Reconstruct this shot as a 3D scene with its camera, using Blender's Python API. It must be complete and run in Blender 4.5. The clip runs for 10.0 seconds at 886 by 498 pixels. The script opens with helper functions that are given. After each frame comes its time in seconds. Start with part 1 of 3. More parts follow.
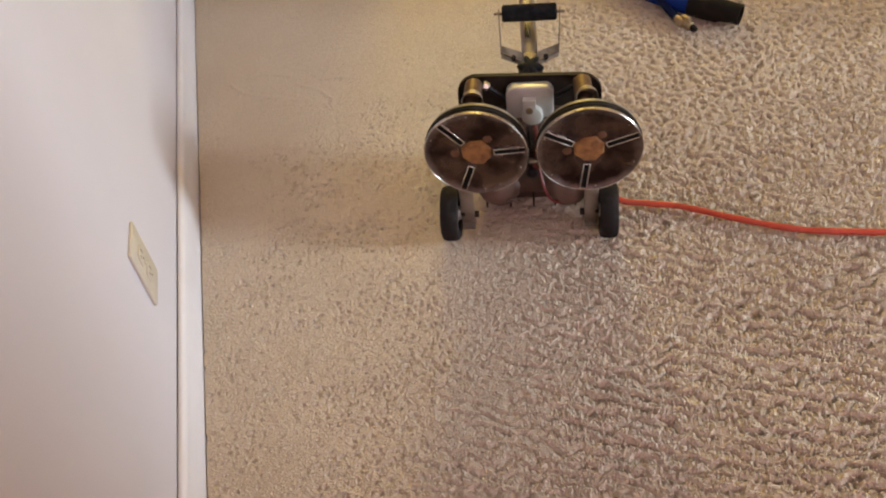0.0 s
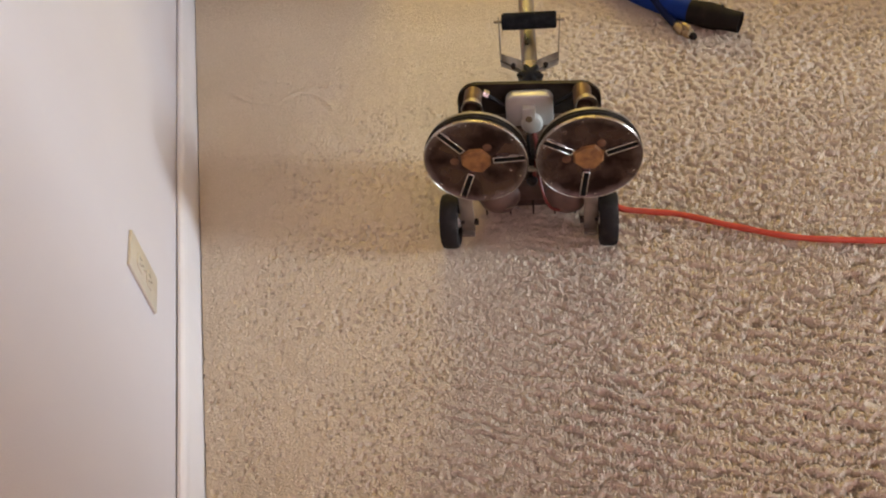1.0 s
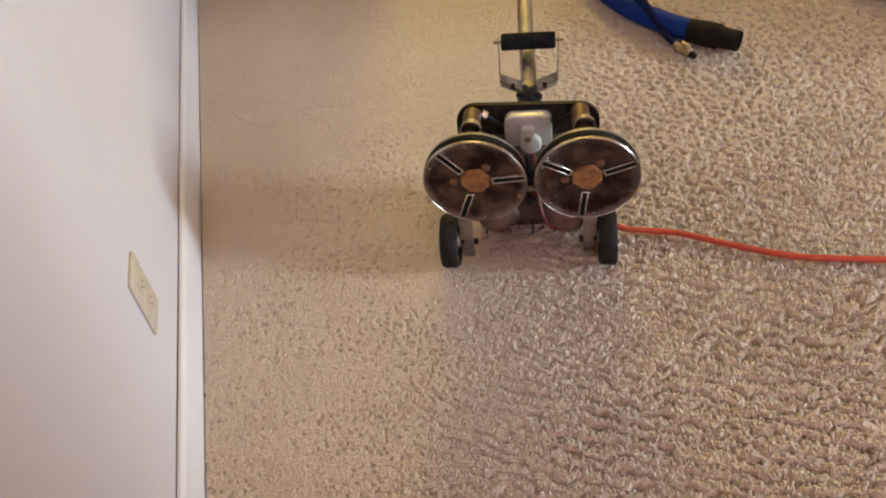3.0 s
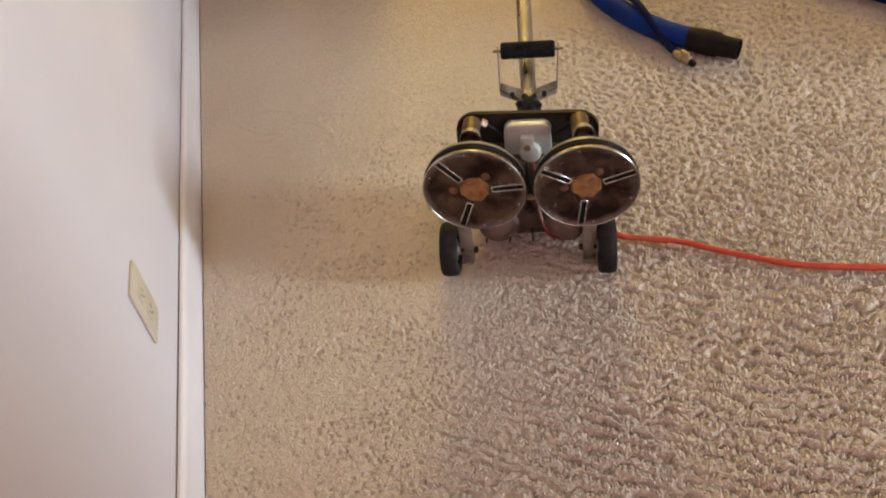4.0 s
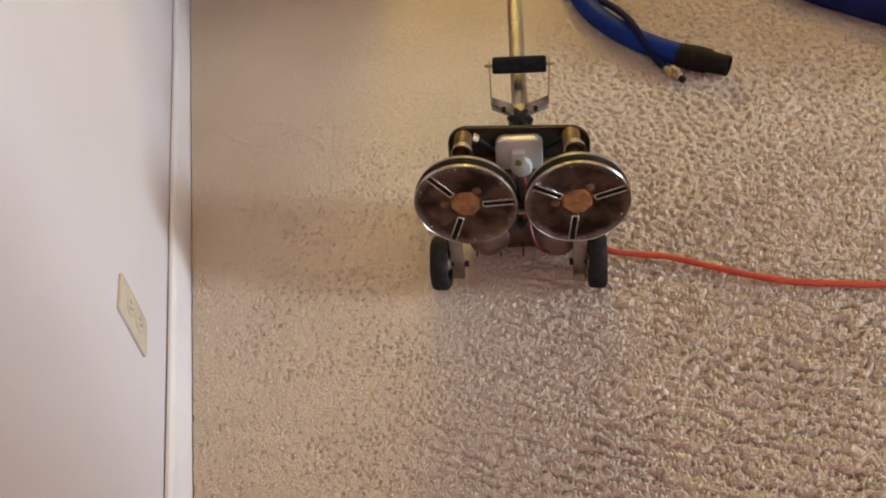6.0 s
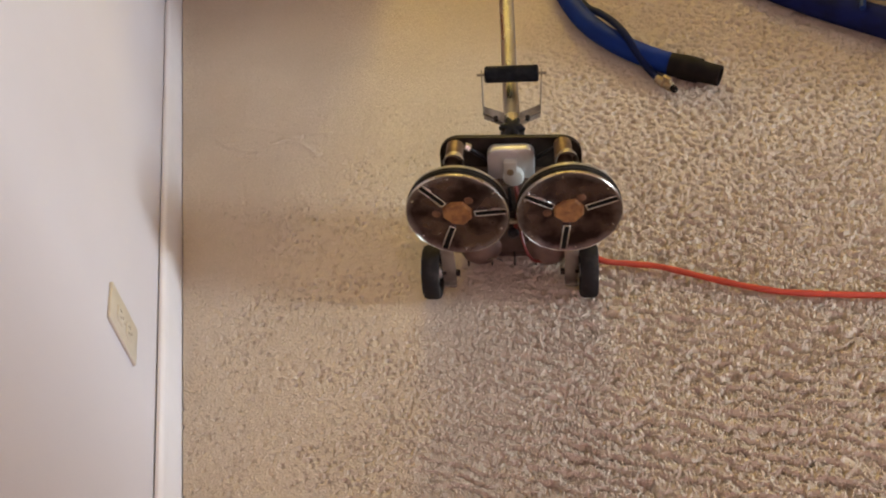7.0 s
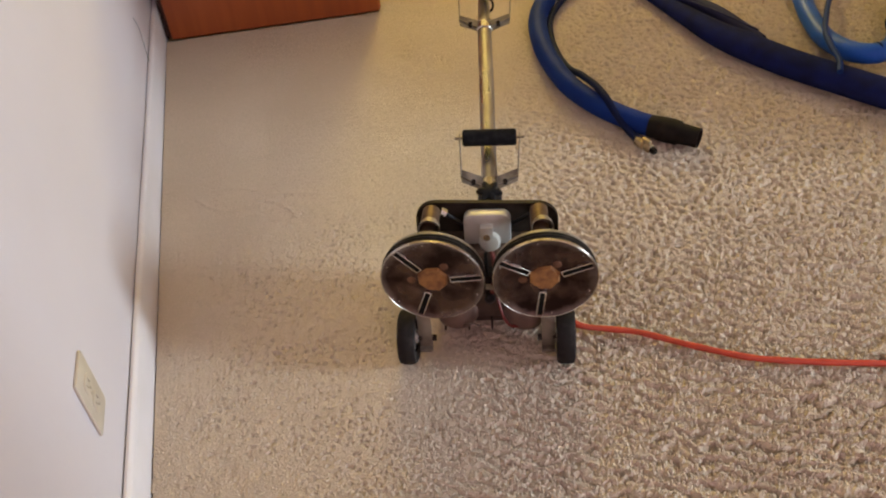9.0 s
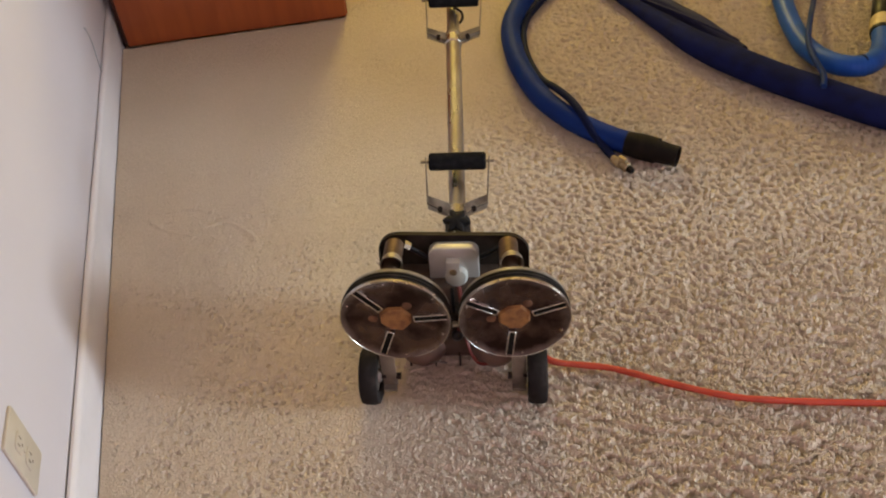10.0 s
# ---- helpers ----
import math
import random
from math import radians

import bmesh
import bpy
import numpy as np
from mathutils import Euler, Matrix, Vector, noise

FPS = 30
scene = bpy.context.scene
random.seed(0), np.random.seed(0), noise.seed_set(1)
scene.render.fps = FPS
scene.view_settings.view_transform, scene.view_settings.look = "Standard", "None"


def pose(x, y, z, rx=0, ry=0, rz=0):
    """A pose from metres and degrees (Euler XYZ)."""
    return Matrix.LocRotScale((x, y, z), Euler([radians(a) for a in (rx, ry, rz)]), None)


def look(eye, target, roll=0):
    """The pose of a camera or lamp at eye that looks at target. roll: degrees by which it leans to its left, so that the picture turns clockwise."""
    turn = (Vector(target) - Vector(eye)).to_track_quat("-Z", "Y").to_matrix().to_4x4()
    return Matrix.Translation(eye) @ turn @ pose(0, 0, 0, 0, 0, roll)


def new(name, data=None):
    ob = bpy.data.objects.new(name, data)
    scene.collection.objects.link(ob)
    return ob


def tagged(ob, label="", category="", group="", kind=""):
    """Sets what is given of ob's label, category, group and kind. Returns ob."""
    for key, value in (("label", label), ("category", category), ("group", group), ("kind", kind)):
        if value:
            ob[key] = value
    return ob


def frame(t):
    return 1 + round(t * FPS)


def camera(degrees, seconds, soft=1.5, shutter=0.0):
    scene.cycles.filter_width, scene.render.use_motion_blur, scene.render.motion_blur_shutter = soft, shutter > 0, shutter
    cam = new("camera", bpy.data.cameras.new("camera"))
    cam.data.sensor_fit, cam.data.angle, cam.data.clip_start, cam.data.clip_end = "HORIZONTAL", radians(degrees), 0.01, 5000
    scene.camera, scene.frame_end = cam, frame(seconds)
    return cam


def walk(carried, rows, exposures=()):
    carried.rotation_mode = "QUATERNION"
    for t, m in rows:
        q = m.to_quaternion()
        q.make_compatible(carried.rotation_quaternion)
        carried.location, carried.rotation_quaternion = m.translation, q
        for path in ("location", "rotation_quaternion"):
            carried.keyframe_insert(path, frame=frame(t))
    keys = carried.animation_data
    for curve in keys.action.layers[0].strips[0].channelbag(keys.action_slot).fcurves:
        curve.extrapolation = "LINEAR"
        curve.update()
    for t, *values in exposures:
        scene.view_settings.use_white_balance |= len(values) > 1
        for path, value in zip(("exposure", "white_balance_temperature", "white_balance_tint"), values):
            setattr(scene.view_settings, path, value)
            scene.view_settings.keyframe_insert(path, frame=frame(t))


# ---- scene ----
cam = camera(50.0, 10.0, soft=2.1)
PATH = [
    (0, (0.401, 0.07, 1.381), (0.497, 1.394, -0.115), -8.9),
    (0.5, (0.4, 0.072, 1.381), (0.499, 1.4, -0.111), -8.7),
    (1, (0.403, 0.073, 1.384), (0.501, 1.405, -0.104), -8.8),
    (1.5, (0.405, 0.073, 1.386), (0.503, 1.412, -0.096), -8.9),
    (2, (0.406, 0.074, 1.388), (0.504, 1.418, -0.09), -8.8),
    (2.5, (0.412, 0.075, 1.393), (0.506, 1.423, -0.081), -9.0),
    (4, (0.424, 0.073, 1.401), (0.511, 1.438, -0.057), -9.4),
    (4.5, (0.424, 0.074, 1.401), (0.515, 1.443, -0.055), -9.2),
    (5, (0.42, 0.078, 1.404), (0.52, 1.447, -0.05), -8.9),
    (6.5, (0.419, 0.082, 1.406), (0.546, 1.461, -0.038), -7.7),
    (7, (0.421, 0.087, 1.411), (0.558, 1.466, -0.031), -7.3),
    (7.5, (0.42, 0.086, 1.417), (0.572, 1.475, -0.015), -6.7),
    (8, (0.419, 0.094, 1.424), (0.589, 1.493, 0.005), -6.1),
    (8.5, (0.432, 0.104, 1.43), (0.605, 1.521, 0.029), -6.0),
    (9, (0.46, 0.117, 1.428), (0.63, 1.556, 0.049), -6.3),
    (9.5, (0.504, 0.153, 1.425), (0.668, 1.6, 0.054), -6.6),
    (10, (0.513, 0.243, 1.415), (0.718, 1.654, 0.013), -5.4),
]
walk(cam, [(t, look(eye, target, roll)) for t, eye, target, roll in PATH],
     exposures=[(0, -0.05), (5, -0.05), (6.5, -0.09), (8, -0.10), (9, -0.13), (10, -0.22)])

# ---- world and light ----
world = bpy.data.worlds.new("world")
scene.world = world
world.use_nodes = True
sky = world.node_tree.nodes.new("ShaderNodeTexSky")
sky.sky_type, sky.sun_disc = "NISHITA", False
sky.sun_elevation, sky.sun_rotation = radians(35), radians(45)
back = world.node_tree.nodes["Background"]
back.inputs["Strength"].default_value = 0.1
world.node_tree.links.new(sky.outputs["Color"], back.inputs["Color"])


def area_light(name, m, width, height, watts, colour):
    """An area lamp set in an assumed opening of an unseen wall."""
    lamp = bpy.data.lights.new(name, "AREA")
    lamp.shape, lamp.size, lamp.size_y, lamp.energy, lamp.color = "RECTANGLE", width, height, watts, colour
    ob = new(name, lamp)
    ob.matrix_world = m
    return ob


ROOM_X, ROOM_Y0, ROOM_Y1, ROOM_Z = 6.0, -2.2, 5.4, 2.44
# Warm light inferred from the cabinet's shadow; its window is assumed, out of view.
area_light("warm_north_light", look((1.45, ROOM_Y1 - 0.02, 2.0), (0.9, 1.6, 0.0)), 0.7, 0.7, 88, (1.0, 0.76, 0.18))
area_light("daylight_side", look((ROOM_X - 0.02, -0.60, 1.30), (0, 1.5, 0.0)), 0.8, 1.7, 358, (0.745, 0.88, 0.985))
# Pink fill lamp added behind the camera to lift the near carpet.
area_light("fill_light_back", look((0.95, ROOM_Y0 + 0.02, 1.55), (0.6, 1.6, 0.0)), 1.5, 1.3, 30, (1.0, 0.63, 0.71))


# ---- materials ----
def material(name, colour, rough=0.6, metal=0.0, **more):
    mat = bpy.data.materials.new(name)
    mat.use_nodes = True
    b = mat.node_tree.nodes["Principled BSDF"]
    b.inputs["Base Color"].default_value = (*colour, 1)
    b.inputs["Roughness"].default_value = rough
    b.inputs["Metallic"].default_value = metal
    for key, value in more.items():
        b.inputs[key.replace("_", " ")].default_value = value
    return mat


def worn(mat, colour2, scale=8.0, detail=4.0, lo=0.4, hi=0.65, rough2=None, bump=0.0, bump_scale=200.0, stretch=(1, 1, 1)):
    """A second tone laid over the first in patches, rougher or smoother there, and a fine relief."""
    t, ln = mat.node_tree.nodes, mat.node_tree.links
    b = t["Principled BSDF"]
    co = t.new("ShaderNodeTexCoord")
    mp = t.new("ShaderNodeMapping")
    mp.inputs["Scale"].default_value = stretch
    ln.new(co.outputs["Object"], mp.inputs["Vector"])
    n = t.new("ShaderNodeTexNoise")
    n.inputs["Scale"].default_value, n.inputs["Detail"].default_value = scale, detail
    ln.new(mp.outputs["Vector"], n.inputs["Vector"])
    r = t.new("ShaderNodeMapRange")
    r.inputs["From Min"].default_value, r.inputs["From Max"].default_value = lo, hi
    ln.new(n.outputs["Fac"], r.inputs["Value"])
    mix = t.new("ShaderNodeMix")
    mix.data_type = "RGBA"
    mix.inputs["A"].default_value = b.inputs["Base Color"].default_value
    mix.inputs["B"].default_value = (*colour2, 1)
    ln.new(r.outputs["Result"], mix.inputs["Factor"])
    ln.new(mix.outputs["Result"], b.inputs["Base Color"])
    if rough2 is not None:
        m = t.new("ShaderNodeMapRange")
        m.inputs["To Min"].default_value, m.inputs["To Max"].default_value = b.inputs["Roughness"].default_value, rough2
        ln.new(r.outputs["Result"], m.inputs["Value"])
        ln.new(m.outputs["Result"], b.inputs["Roughness"])
    if bump:
        f = t.new("ShaderNodeTexNoise")
        f.inputs["Scale"].default_value, f.inputs["Detail"].default_value = bump_scale, 3
        ln.new(mp.outputs["Vector"], f.inputs["Vector"])
        bp = t.new("ShaderNodeBump")
        bp.inputs["Strength"].default_value, bp.inputs["Distance"].default_value = bump, 0.002
        ln.new(f.outputs["Fac"], bp.inputs["Height"])
        ln.new(bp.outputs["Normal"], b.inputs["Normal"])
    return mat


wall_paint = worn(material("wall_paint", (0.545, 0.500, 0.522), 0.6), (0.52, 0.473, 0.490), 2.5, 4, 0.35, 0.75, 0.65, 0.25, 350)
trim_paint = worn(material("trim_paint", (0.64, 0.60, 0.615), 0.5), (0.60, 0.56, 0.565), 9, 5, 0.5, 0.8, 0.5, 0.1, 120)
ceiling_paint = material("ceiling_paint", (0.8, 0.79, 0.77), 0.9)
cable_grey = material("cable_grey", (0.30, 0.31, 0.33), 0.6)
cream_plastic = worn(material("cream_plastic", (0.50, 0.43, 0.34), 0.4), (0.45, 0.38, 0.30), 30, 3, 0.4, 0.7)
socket_slot = material("socket_slot", (0.22, 0.18, 0.14), 0.8)
dark_slot = material("dark_slot", (0.008, 0.007, 0.006), 0.9, Specular_IOR_Level=0.1)
steel = worn(material("brushed_steel", (0.62, 0.58, 0.54), 0.22, 1.0), (0.42, 0.37, 0.33), 25, 5, 0.45, 0.7, 0.4)
rim_steel = worn(material("rim_steel", (0.60, 0.55, 0.50), 0.2, 1.0), (0.16, 0.12, 0.10), 11, 4, 0.42, 0.6, 0.4)
bracket_steel = worn(material("bracket_steel", (0.30, 0.25, 0.20), 0.45, 0.5), (0.15, 0.115, 0.09), 24, 5, 0.4, 0.7, 0.6)
arm_steel = worn(material("arm_steel", (0.34, 0.30, 0.26), 0.4, 1.0), (0.2, 0.17, 0.145), 40, 4, 0.4, 0.7, 0.5)
tube_steel = worn(material("tube_steel", (0.56, 0.54, 0.52), 0.27, 0.95), (0.33, 0.28, 0.24), 40, 6, 0.42, 0.68, 0.42, stretch=(1, 0.12, 1))


def plate_steel():
    """Dark, stained steel; the paler disc edge is wear with reflected light painted in."""
    mat = worn(material("disc_steel", (0.125, 0.082, 0.073), 0.22, 0.9), (0.028, 0.015, 0.013), 17, 8, 0.40, 0.60, 0.46, 0.08, 90)
    t, ln = mat.node_tree.nodes, mat.node_tree.links
    b = t["Principled BSDF"]
    stained = b.inputs["Base Color"].links[0].from_socket
    co = t.new("ShaderNodeTexCoord")
    off = t.new("ShaderNodeVectorMath")
    off.operation = "SUBTRACT"
    off.inputs[1].default_value = (0.5, 0.5, 0.5)
    ln.new(co.outputs["Generated"], off.inputs[0])
    flat = t.new("ShaderNodeVectorMath")
    flat.operation = "MULTIPLY"
    flat.inputs[1].default_value = (1.0, 0.0, 1.0)
    ln.new(off.outputs["Vector"], flat.inputs[0])
    far = t.new("ShaderNodeVectorMath")
    far.operation = "LENGTH"
    ln.new(flat.outputs["Vector"], far.inputs[0])
    n = t.new("ShaderNodeTexNoise")
    n.inputs["Scale"].default_value, n.inputs["Detail"].default_value = 24, 5
    ln.new(co.outputs["Object"], n.inputs["Vector"])
    add = t.new("ShaderNodeMath")
    add.operation = "MULTIPLY_ADD"
    add.inputs[1].default_value = 0.22
    ln.new(n.outputs["Fac"], add.inputs[0])
    ln.new(far.outputs["Value"], add.inputs[2])
    r = t.new("ShaderNodeMapRange")
    r.inputs["From Min"].default_value, r.inputs["From Max"].default_value = 0.53, 0.66
    ln.new(add.outputs["Value"], r.inputs["Value"])
    mix = t.new("ShaderNodeMix")
    mix.data_type = "RGBA"
    mix.inputs["B"].default_value = (0.32, 0.255, 0.24, 1)
    ln.new(stained, mix.inputs["A"])
    ln.new(r.outputs["Result"], mix.inputs["Factor"])
    ln.new(mix.outputs["Result"], b.inputs["Base Color"])
    return mat


disc_steel = plate_steel()
head_cast = worn(material("grey_head_casting", (0.34, 0.305, 0.27), 0.45, 0.5), (0.19, 0.16, 0.14), 22, 5, 0.4, 0.7, 0.6)
grey_cast = worn(material("grey_casting", (0.58, 0.56, 0.54), 0.42, 0.5), (0.45, 0.43, 0.41), 22, 5, 0.45, 0.7, 0.6, 0.1, 260)
murky = worn(material("stained_shaded_metal", (0.11, 0.072, 0.056), 0.45, 0.5), (0.06, 0.04, 0.031), 28, 5, 0.4, 0.68, 0.6)
bowl_plastic = worn(material("smoky_plastic", (0.15, 0.088, 0.066), 0.5, 0.0), (0.07, 0.042, 0.033), 26, 5, 0.4, 0.68, 0.45)
rust = worn(material("rusty_hub", (0.29, 0.135, 0.038), 0.75, 0.1), (0.17, 0.072, 0.028), 60, 5, 0.4, 0.65, 0.9, 0.5, 180)
dull_rust = worn(material("dull_rust", (0.19, 0.095, 0.05), 0.7, 0.4), (0.12, 0.06, 0.035), 60, 4)
copper = worn(material("bronze_motor", (0.16, 0.098, 0.062), 0.45, 0.7), (0.09, 0.055, 0.035), 30, 4, 0.4, 0.7, 0.55)
deck_black = worn(material("black_enamel", (0.026, 0.018, 0.014), 0.55, Specular_IOR_Level=0.08), (0.045, 0.036, 0.028), 20, 5, 0.5, 0.75, 0.6)
rubber = worn(material("tyre_rubber", (0.018, 0.015, 0.014), 0.85, Specular_IOR_Level=0.15), (0.050, 0.043, 0.038), 35, 5, 0.5, 0.8, 0.9, 0.2, 240)
foam = worn(material("foam_grip", (0.008, 0.008, 0.009), 0.95, Specular_IOR_Level=0.08), (0.018, 0.017, 0.018), 90, 4, 0.4, 0.7, None, 0.4, 600)
black_plastic = worn(material("black_plastic", (0.008, 0.007, 0.009), 0.45, Specular_IOR_Level=0.22), (0.022, 0.02, 0.02), 40, 4, 0.45, 0.75, 0.6)
frosted = material("frosted_plastic", (0.74, 0.71, 0.65), 0.35, Transmission_Weight=0.35)
red_wire = material("red_wire", (0.15, 0.022, 0.016), 0.5)
chrome = material("chrome", (0.8, 0.79, 0.77), 0.12, 1.0)
brass = worn(material("brass", (0.36, 0.27, 0.16), 0.5, 0.5), (0.22, 0.155, 0.09), 60, 4, 0.45, 0.7, 0.6)
cord_red = worn(material("orange_cord", (0.47, 0.052, 0.024), 0.45), (0.40, 0.05, 0.026), 30, 3)
hose_blue = worn(material("blue_hose", (0.008, 0.029, 0.17), 0.55, Specular_IOR_Level=0.06), (0.008, 0.024, 0.14), 18, 4, 0.45, 0.75, 0.65)
hose_bright = worn(material("bright_blue_hose", (0.014, 0.085, 0.42), 0.42, Specular_IOR_Level=0.2), (0.014, 0.06, 0.25), 14, 4, 0.5, 0.8, 0.45)
hose_navy = worn(material("navy_sleeve", (0.010, 0.015, 0.080), 0.85, Specular_IOR_Level=0.06), (0.008, 0.010, 0.036), 22, 5, 0.4, 0.75, 0.75, 0.3, 420)
hose_slate = material("slate_blue_hose", (0.022, 0.024, 0.07), 0.6, Specular_IOR_Level=0.1)
thin_hose_navy = material("thin_hose_navy", (0.006, 0.010, 0.040), 0.65, Specular_IOR_Level=0.08)
thin_hose_blue = material("thin_hose_blue", (0.010, 0.030, 0.14), 0.5, Specular_IOR_Level=0.1)
cuff_black = worn(material("cuff_rubber", (0.010, 0.0075, 0.0065), 0.75, Specular_IOR_Level=0.14), (0.022, 0.016, 0.013), 40, 4, 0.45, 0.75, 0.9)
cuff_cream = worn(material("cream_cuff", (0.62, 0.50, 0.30), 0.5), (0.45, 0.35, 0.2), 30, 4)
wood = worn(material("red_brown_wood", (0.36, 0.088, 0.021), 0.45), (0.30, 0.070, 0.018), 7, 6, 0.38, 0.68, 0.5, 0.12, 60, (6, 6, 0.5))
# Darker copy of the wood, with shade put into its colour.
wood_shaded = material("shaded_wood", (0.05, 0.018, 0.009), 0.6)


def yarn_material():
    """Beige carpet yarn: every tuft a little different, with soft stains over decimetres."""
    mat = material("carpet_yarn", (0.46, 0.36, 0.255), 0.95, Specular_IOR_Level=0.1)
    t, ln = mat.node_tree.nodes, mat.node_tree.links
    b = t["Principled BSDF"]
    geo = t.new("ShaderNodeNewGeometry")
    ramp = t.new("ShaderNodeValToRGB")
    ramp.color_ramp.elements[0].color = (0.645, 0.545, 0.430, 1)
    ramp.color_ramp.elements[1].color = (0.710, 0.607, 0.495, 1)
    ln.new(geo.outputs["Random Per Island"], ramp.inputs["Fac"])
    co = t.new("ShaderNodeTexCoord")
    n = t.new("ShaderNodeTexNoise")
    n.inputs["Scale"].default_value, n.inputs["Detail"].default_value = 3.2, 3
    ln.new(co.outputs["Object"], n.inputs["Vector"])
    r = t.new("ShaderNodeMapRange")
    r.inputs["From Min"].default_value, r.inputs["From Max"].default_value = 0.35, 0.7
    r.inputs["To Min"].default_value, r.inputs["To Max"].default_value = 0.0, 0.35
    ln.new(n.outputs["Fac"], r.inputs["Value"])
    mix = t.new("ShaderNodeMix")
    mix.data_type, mix.blend_type = "RGBA", "MULTIPLY"
    mix.inputs["B"].default_value = (0.86, 0.80, 0.74, 1)
    ln.new(ramp.outputs["Color"], mix.inputs["A"])
    ln.new(r.outputs["Result"], mix.inputs["Factor"])
    ln.new(mix.outputs["Result"], b.inputs["Base Color"])
    return mat


yarn = yarn_material()
yarn_body = worn(material("carpet_body", (0.66, 0.56, 0.445), 0.95, Specular_IOR_Level=0.1), (0.60, 0.51, 0.40), 3.2, 4, 0.35, 0.7, None, 0.9, 420)


# ---- mesh helpers ----
def part(name, bm, mat, parent=None, label="", smooth=True):
    """One mesh object of its own, under a thing or a part."""
    bmesh.ops.recalc_face_normals(bm, faces=bm.faces)
    me = bpy.data.meshes.new(name)
    bm.to_mesh(me)
    bm.free()
    me.materials.append(mat)
    if smooth:
        me.shade_smooth()
        me.set_sharp_from_angle(angle=radians(38))
    ob = new(name, me)
    ob.parent = parent
    return tagged(ob, label)


def thing(name, m, label, category, group="", kind=""):
    ob = new(name)
    ob.empty_display_size = 0.05
    ob.matrix_world = m
    return tagged(ob, label, category, group, kind)


def box(x0, y0, z0, x1, y1, z1, bevel=0.0, seg=2):
    bm = bmesh.new()
    bmesh.ops.create_cube(bm, size=1)
    for v in bm.verts:
        v.co = Vector(((x0, x1)[v.co.x > 0], (y0, y1)[v.co.y > 0], (z0, z1)[v.co.z > 0]))
    if bevel:
        bmesh.ops.bevel(bm, geom=bm.edges[:], offset=bevel, segments=seg, profile=0.5, affect="EDGES")
    return bm


def moved(bm, m):
    bmesh.ops.transform(bm, matrix=m, verts=bm.verts)
    return bm


def joined(*parts):
    bm = parts[0]
    for other in parts[1:]:
        me = bpy.data.meshes.new("joined")
        other.to_mesh(me)
        other.free()
        bm.from_mesh(me)
        bpy.data.meshes.remove(me)
    return bm


def lathe(profile, n=40):
    """Rows of (radius, height) turned round the z axis; a zero radius closes an end."""
    bm = bmesh.new()
    rings = []
    for r, z in profile:
        if r < 1e-6:
            rings.append([bm.verts.new((0, 0, z))] * n)
        else:
            rings.append([bm.verts.new((r * math.cos(6.28318531 * k / n), r * math.sin(6.28318531 * k / n), z)) for k in range(n)])
    for a, b in zip(rings, rings[1:]):
        for k in range(n):
            q = list(dict.fromkeys([a[k], a[(k + 1) % n], b[(k + 1) % n], b[k]]))
            if len(q) > 2:
                bm.faces.new(q)
    return bm


def aim(p, direction):
    """A pose at p whose z axis points along direction."""
    return Matrix.Translation(p) @ Vector(direction).to_track_quat("Z", "Y").to_matrix().to_4x4()


def rod(a, b, r, n=20, bevel=0.0):
    a, b = Vector(a), Vector(b)
    h = (b - a).length
    e = bevel or min(r, h) * 0.08
    return moved(lathe([(0, 0), (r - e, 0), (r, e), (r, h - e), (r - e, h), (0, h)], n), aim(a, b - a))


def glide(points, step):
    """Points along a smooth line through the given ones."""
    p = [Vector(q) for q in points]
    p = [2 * p[0] - p[1], *p, 2 * p[-1] - p[-2]]
    out = []
    for i in range(1, len(p) - 2):
        a, b, c, d = p[i - 1 : i + 3]
        n = max(2, round((c - b).length / step))
        for k in range(n):
            u = k / n
            out.append(0.5 * (2 * b + (c - a) * u + (2 * a - 5 * b + 4 * c - d) * u * u + (3 * b - a - 3 * c + d) * u**3))
    return out + [p[-2]]


def sweep(points, radius, step=0.01, n=14, ribs=0.0, pitch=0.0, closed=True, flat=1.0):
    """A round bar along a smooth line; ribs: the height of its rings, pitch: how far they stand apart. flat: its height over its width."""
    line = glide(points, step)
    bm = bmesh.new()
    rings, run = [], 0.0
    for i, p in enumerate(line):
        way = (line[min(i + 1, len(line) - 1)] - line[max(i - 1, 0)]).normalized()
        side = way.cross(Vector((0, 0, 1)))
        side = side.normalized() if side.length > 0.05 else Vector((1, 0, 0))
        up = side.cross(way)
        if i:
            run += (p - line[i - 1]).length
        r = (radius(i / (len(line) - 1)) if callable(radius) else radius) + (ribs * math.sin(6.2832 * run / pitch) if ribs else 0)
        rings.append([bm.verts.new(p + r * (math.cos(6.28318531 * k / n) * side + flat * math.sin(6.28318531 * k / n) * up)) for k in range(n)])
    for a, b in zip(rings, rings[1:]):
        for k in range(n):
            bm.faces.new((a[k], a[(k + 1) % n], b[(k + 1) % n], b[k]))
    if closed:
        bm.faces.new(rings[0][::-1]), bm.faces.new(rings[-1])
    return bm


def slab(outline, depth, bevel=0.0):
    """A flat outline in x and z, as thick as depth along y from 0, its rims rounded."""
    bm = bmesh.new()
    face = bm.faces.new([bm.verts.new((x, 0, z)) for x, z in outline])
    got = bmesh.ops.extrude_face_region(bm, geom=[face])
    bmesh.ops.translate(bm, vec=(0, depth, 0), verts=[g for g in got["geom"] if isinstance(g, bmesh.types.BMVert)])
    if bevel:
        rim = [e for e in bm.edges if abs(e.verts[0].co.y - e.verts[1].co.y) < 1e-6]
        bmesh.ops.bevel(bm, geom=rim, offset=bevel, segments=2, profile=0.5, affect="EDGES")
    return bm


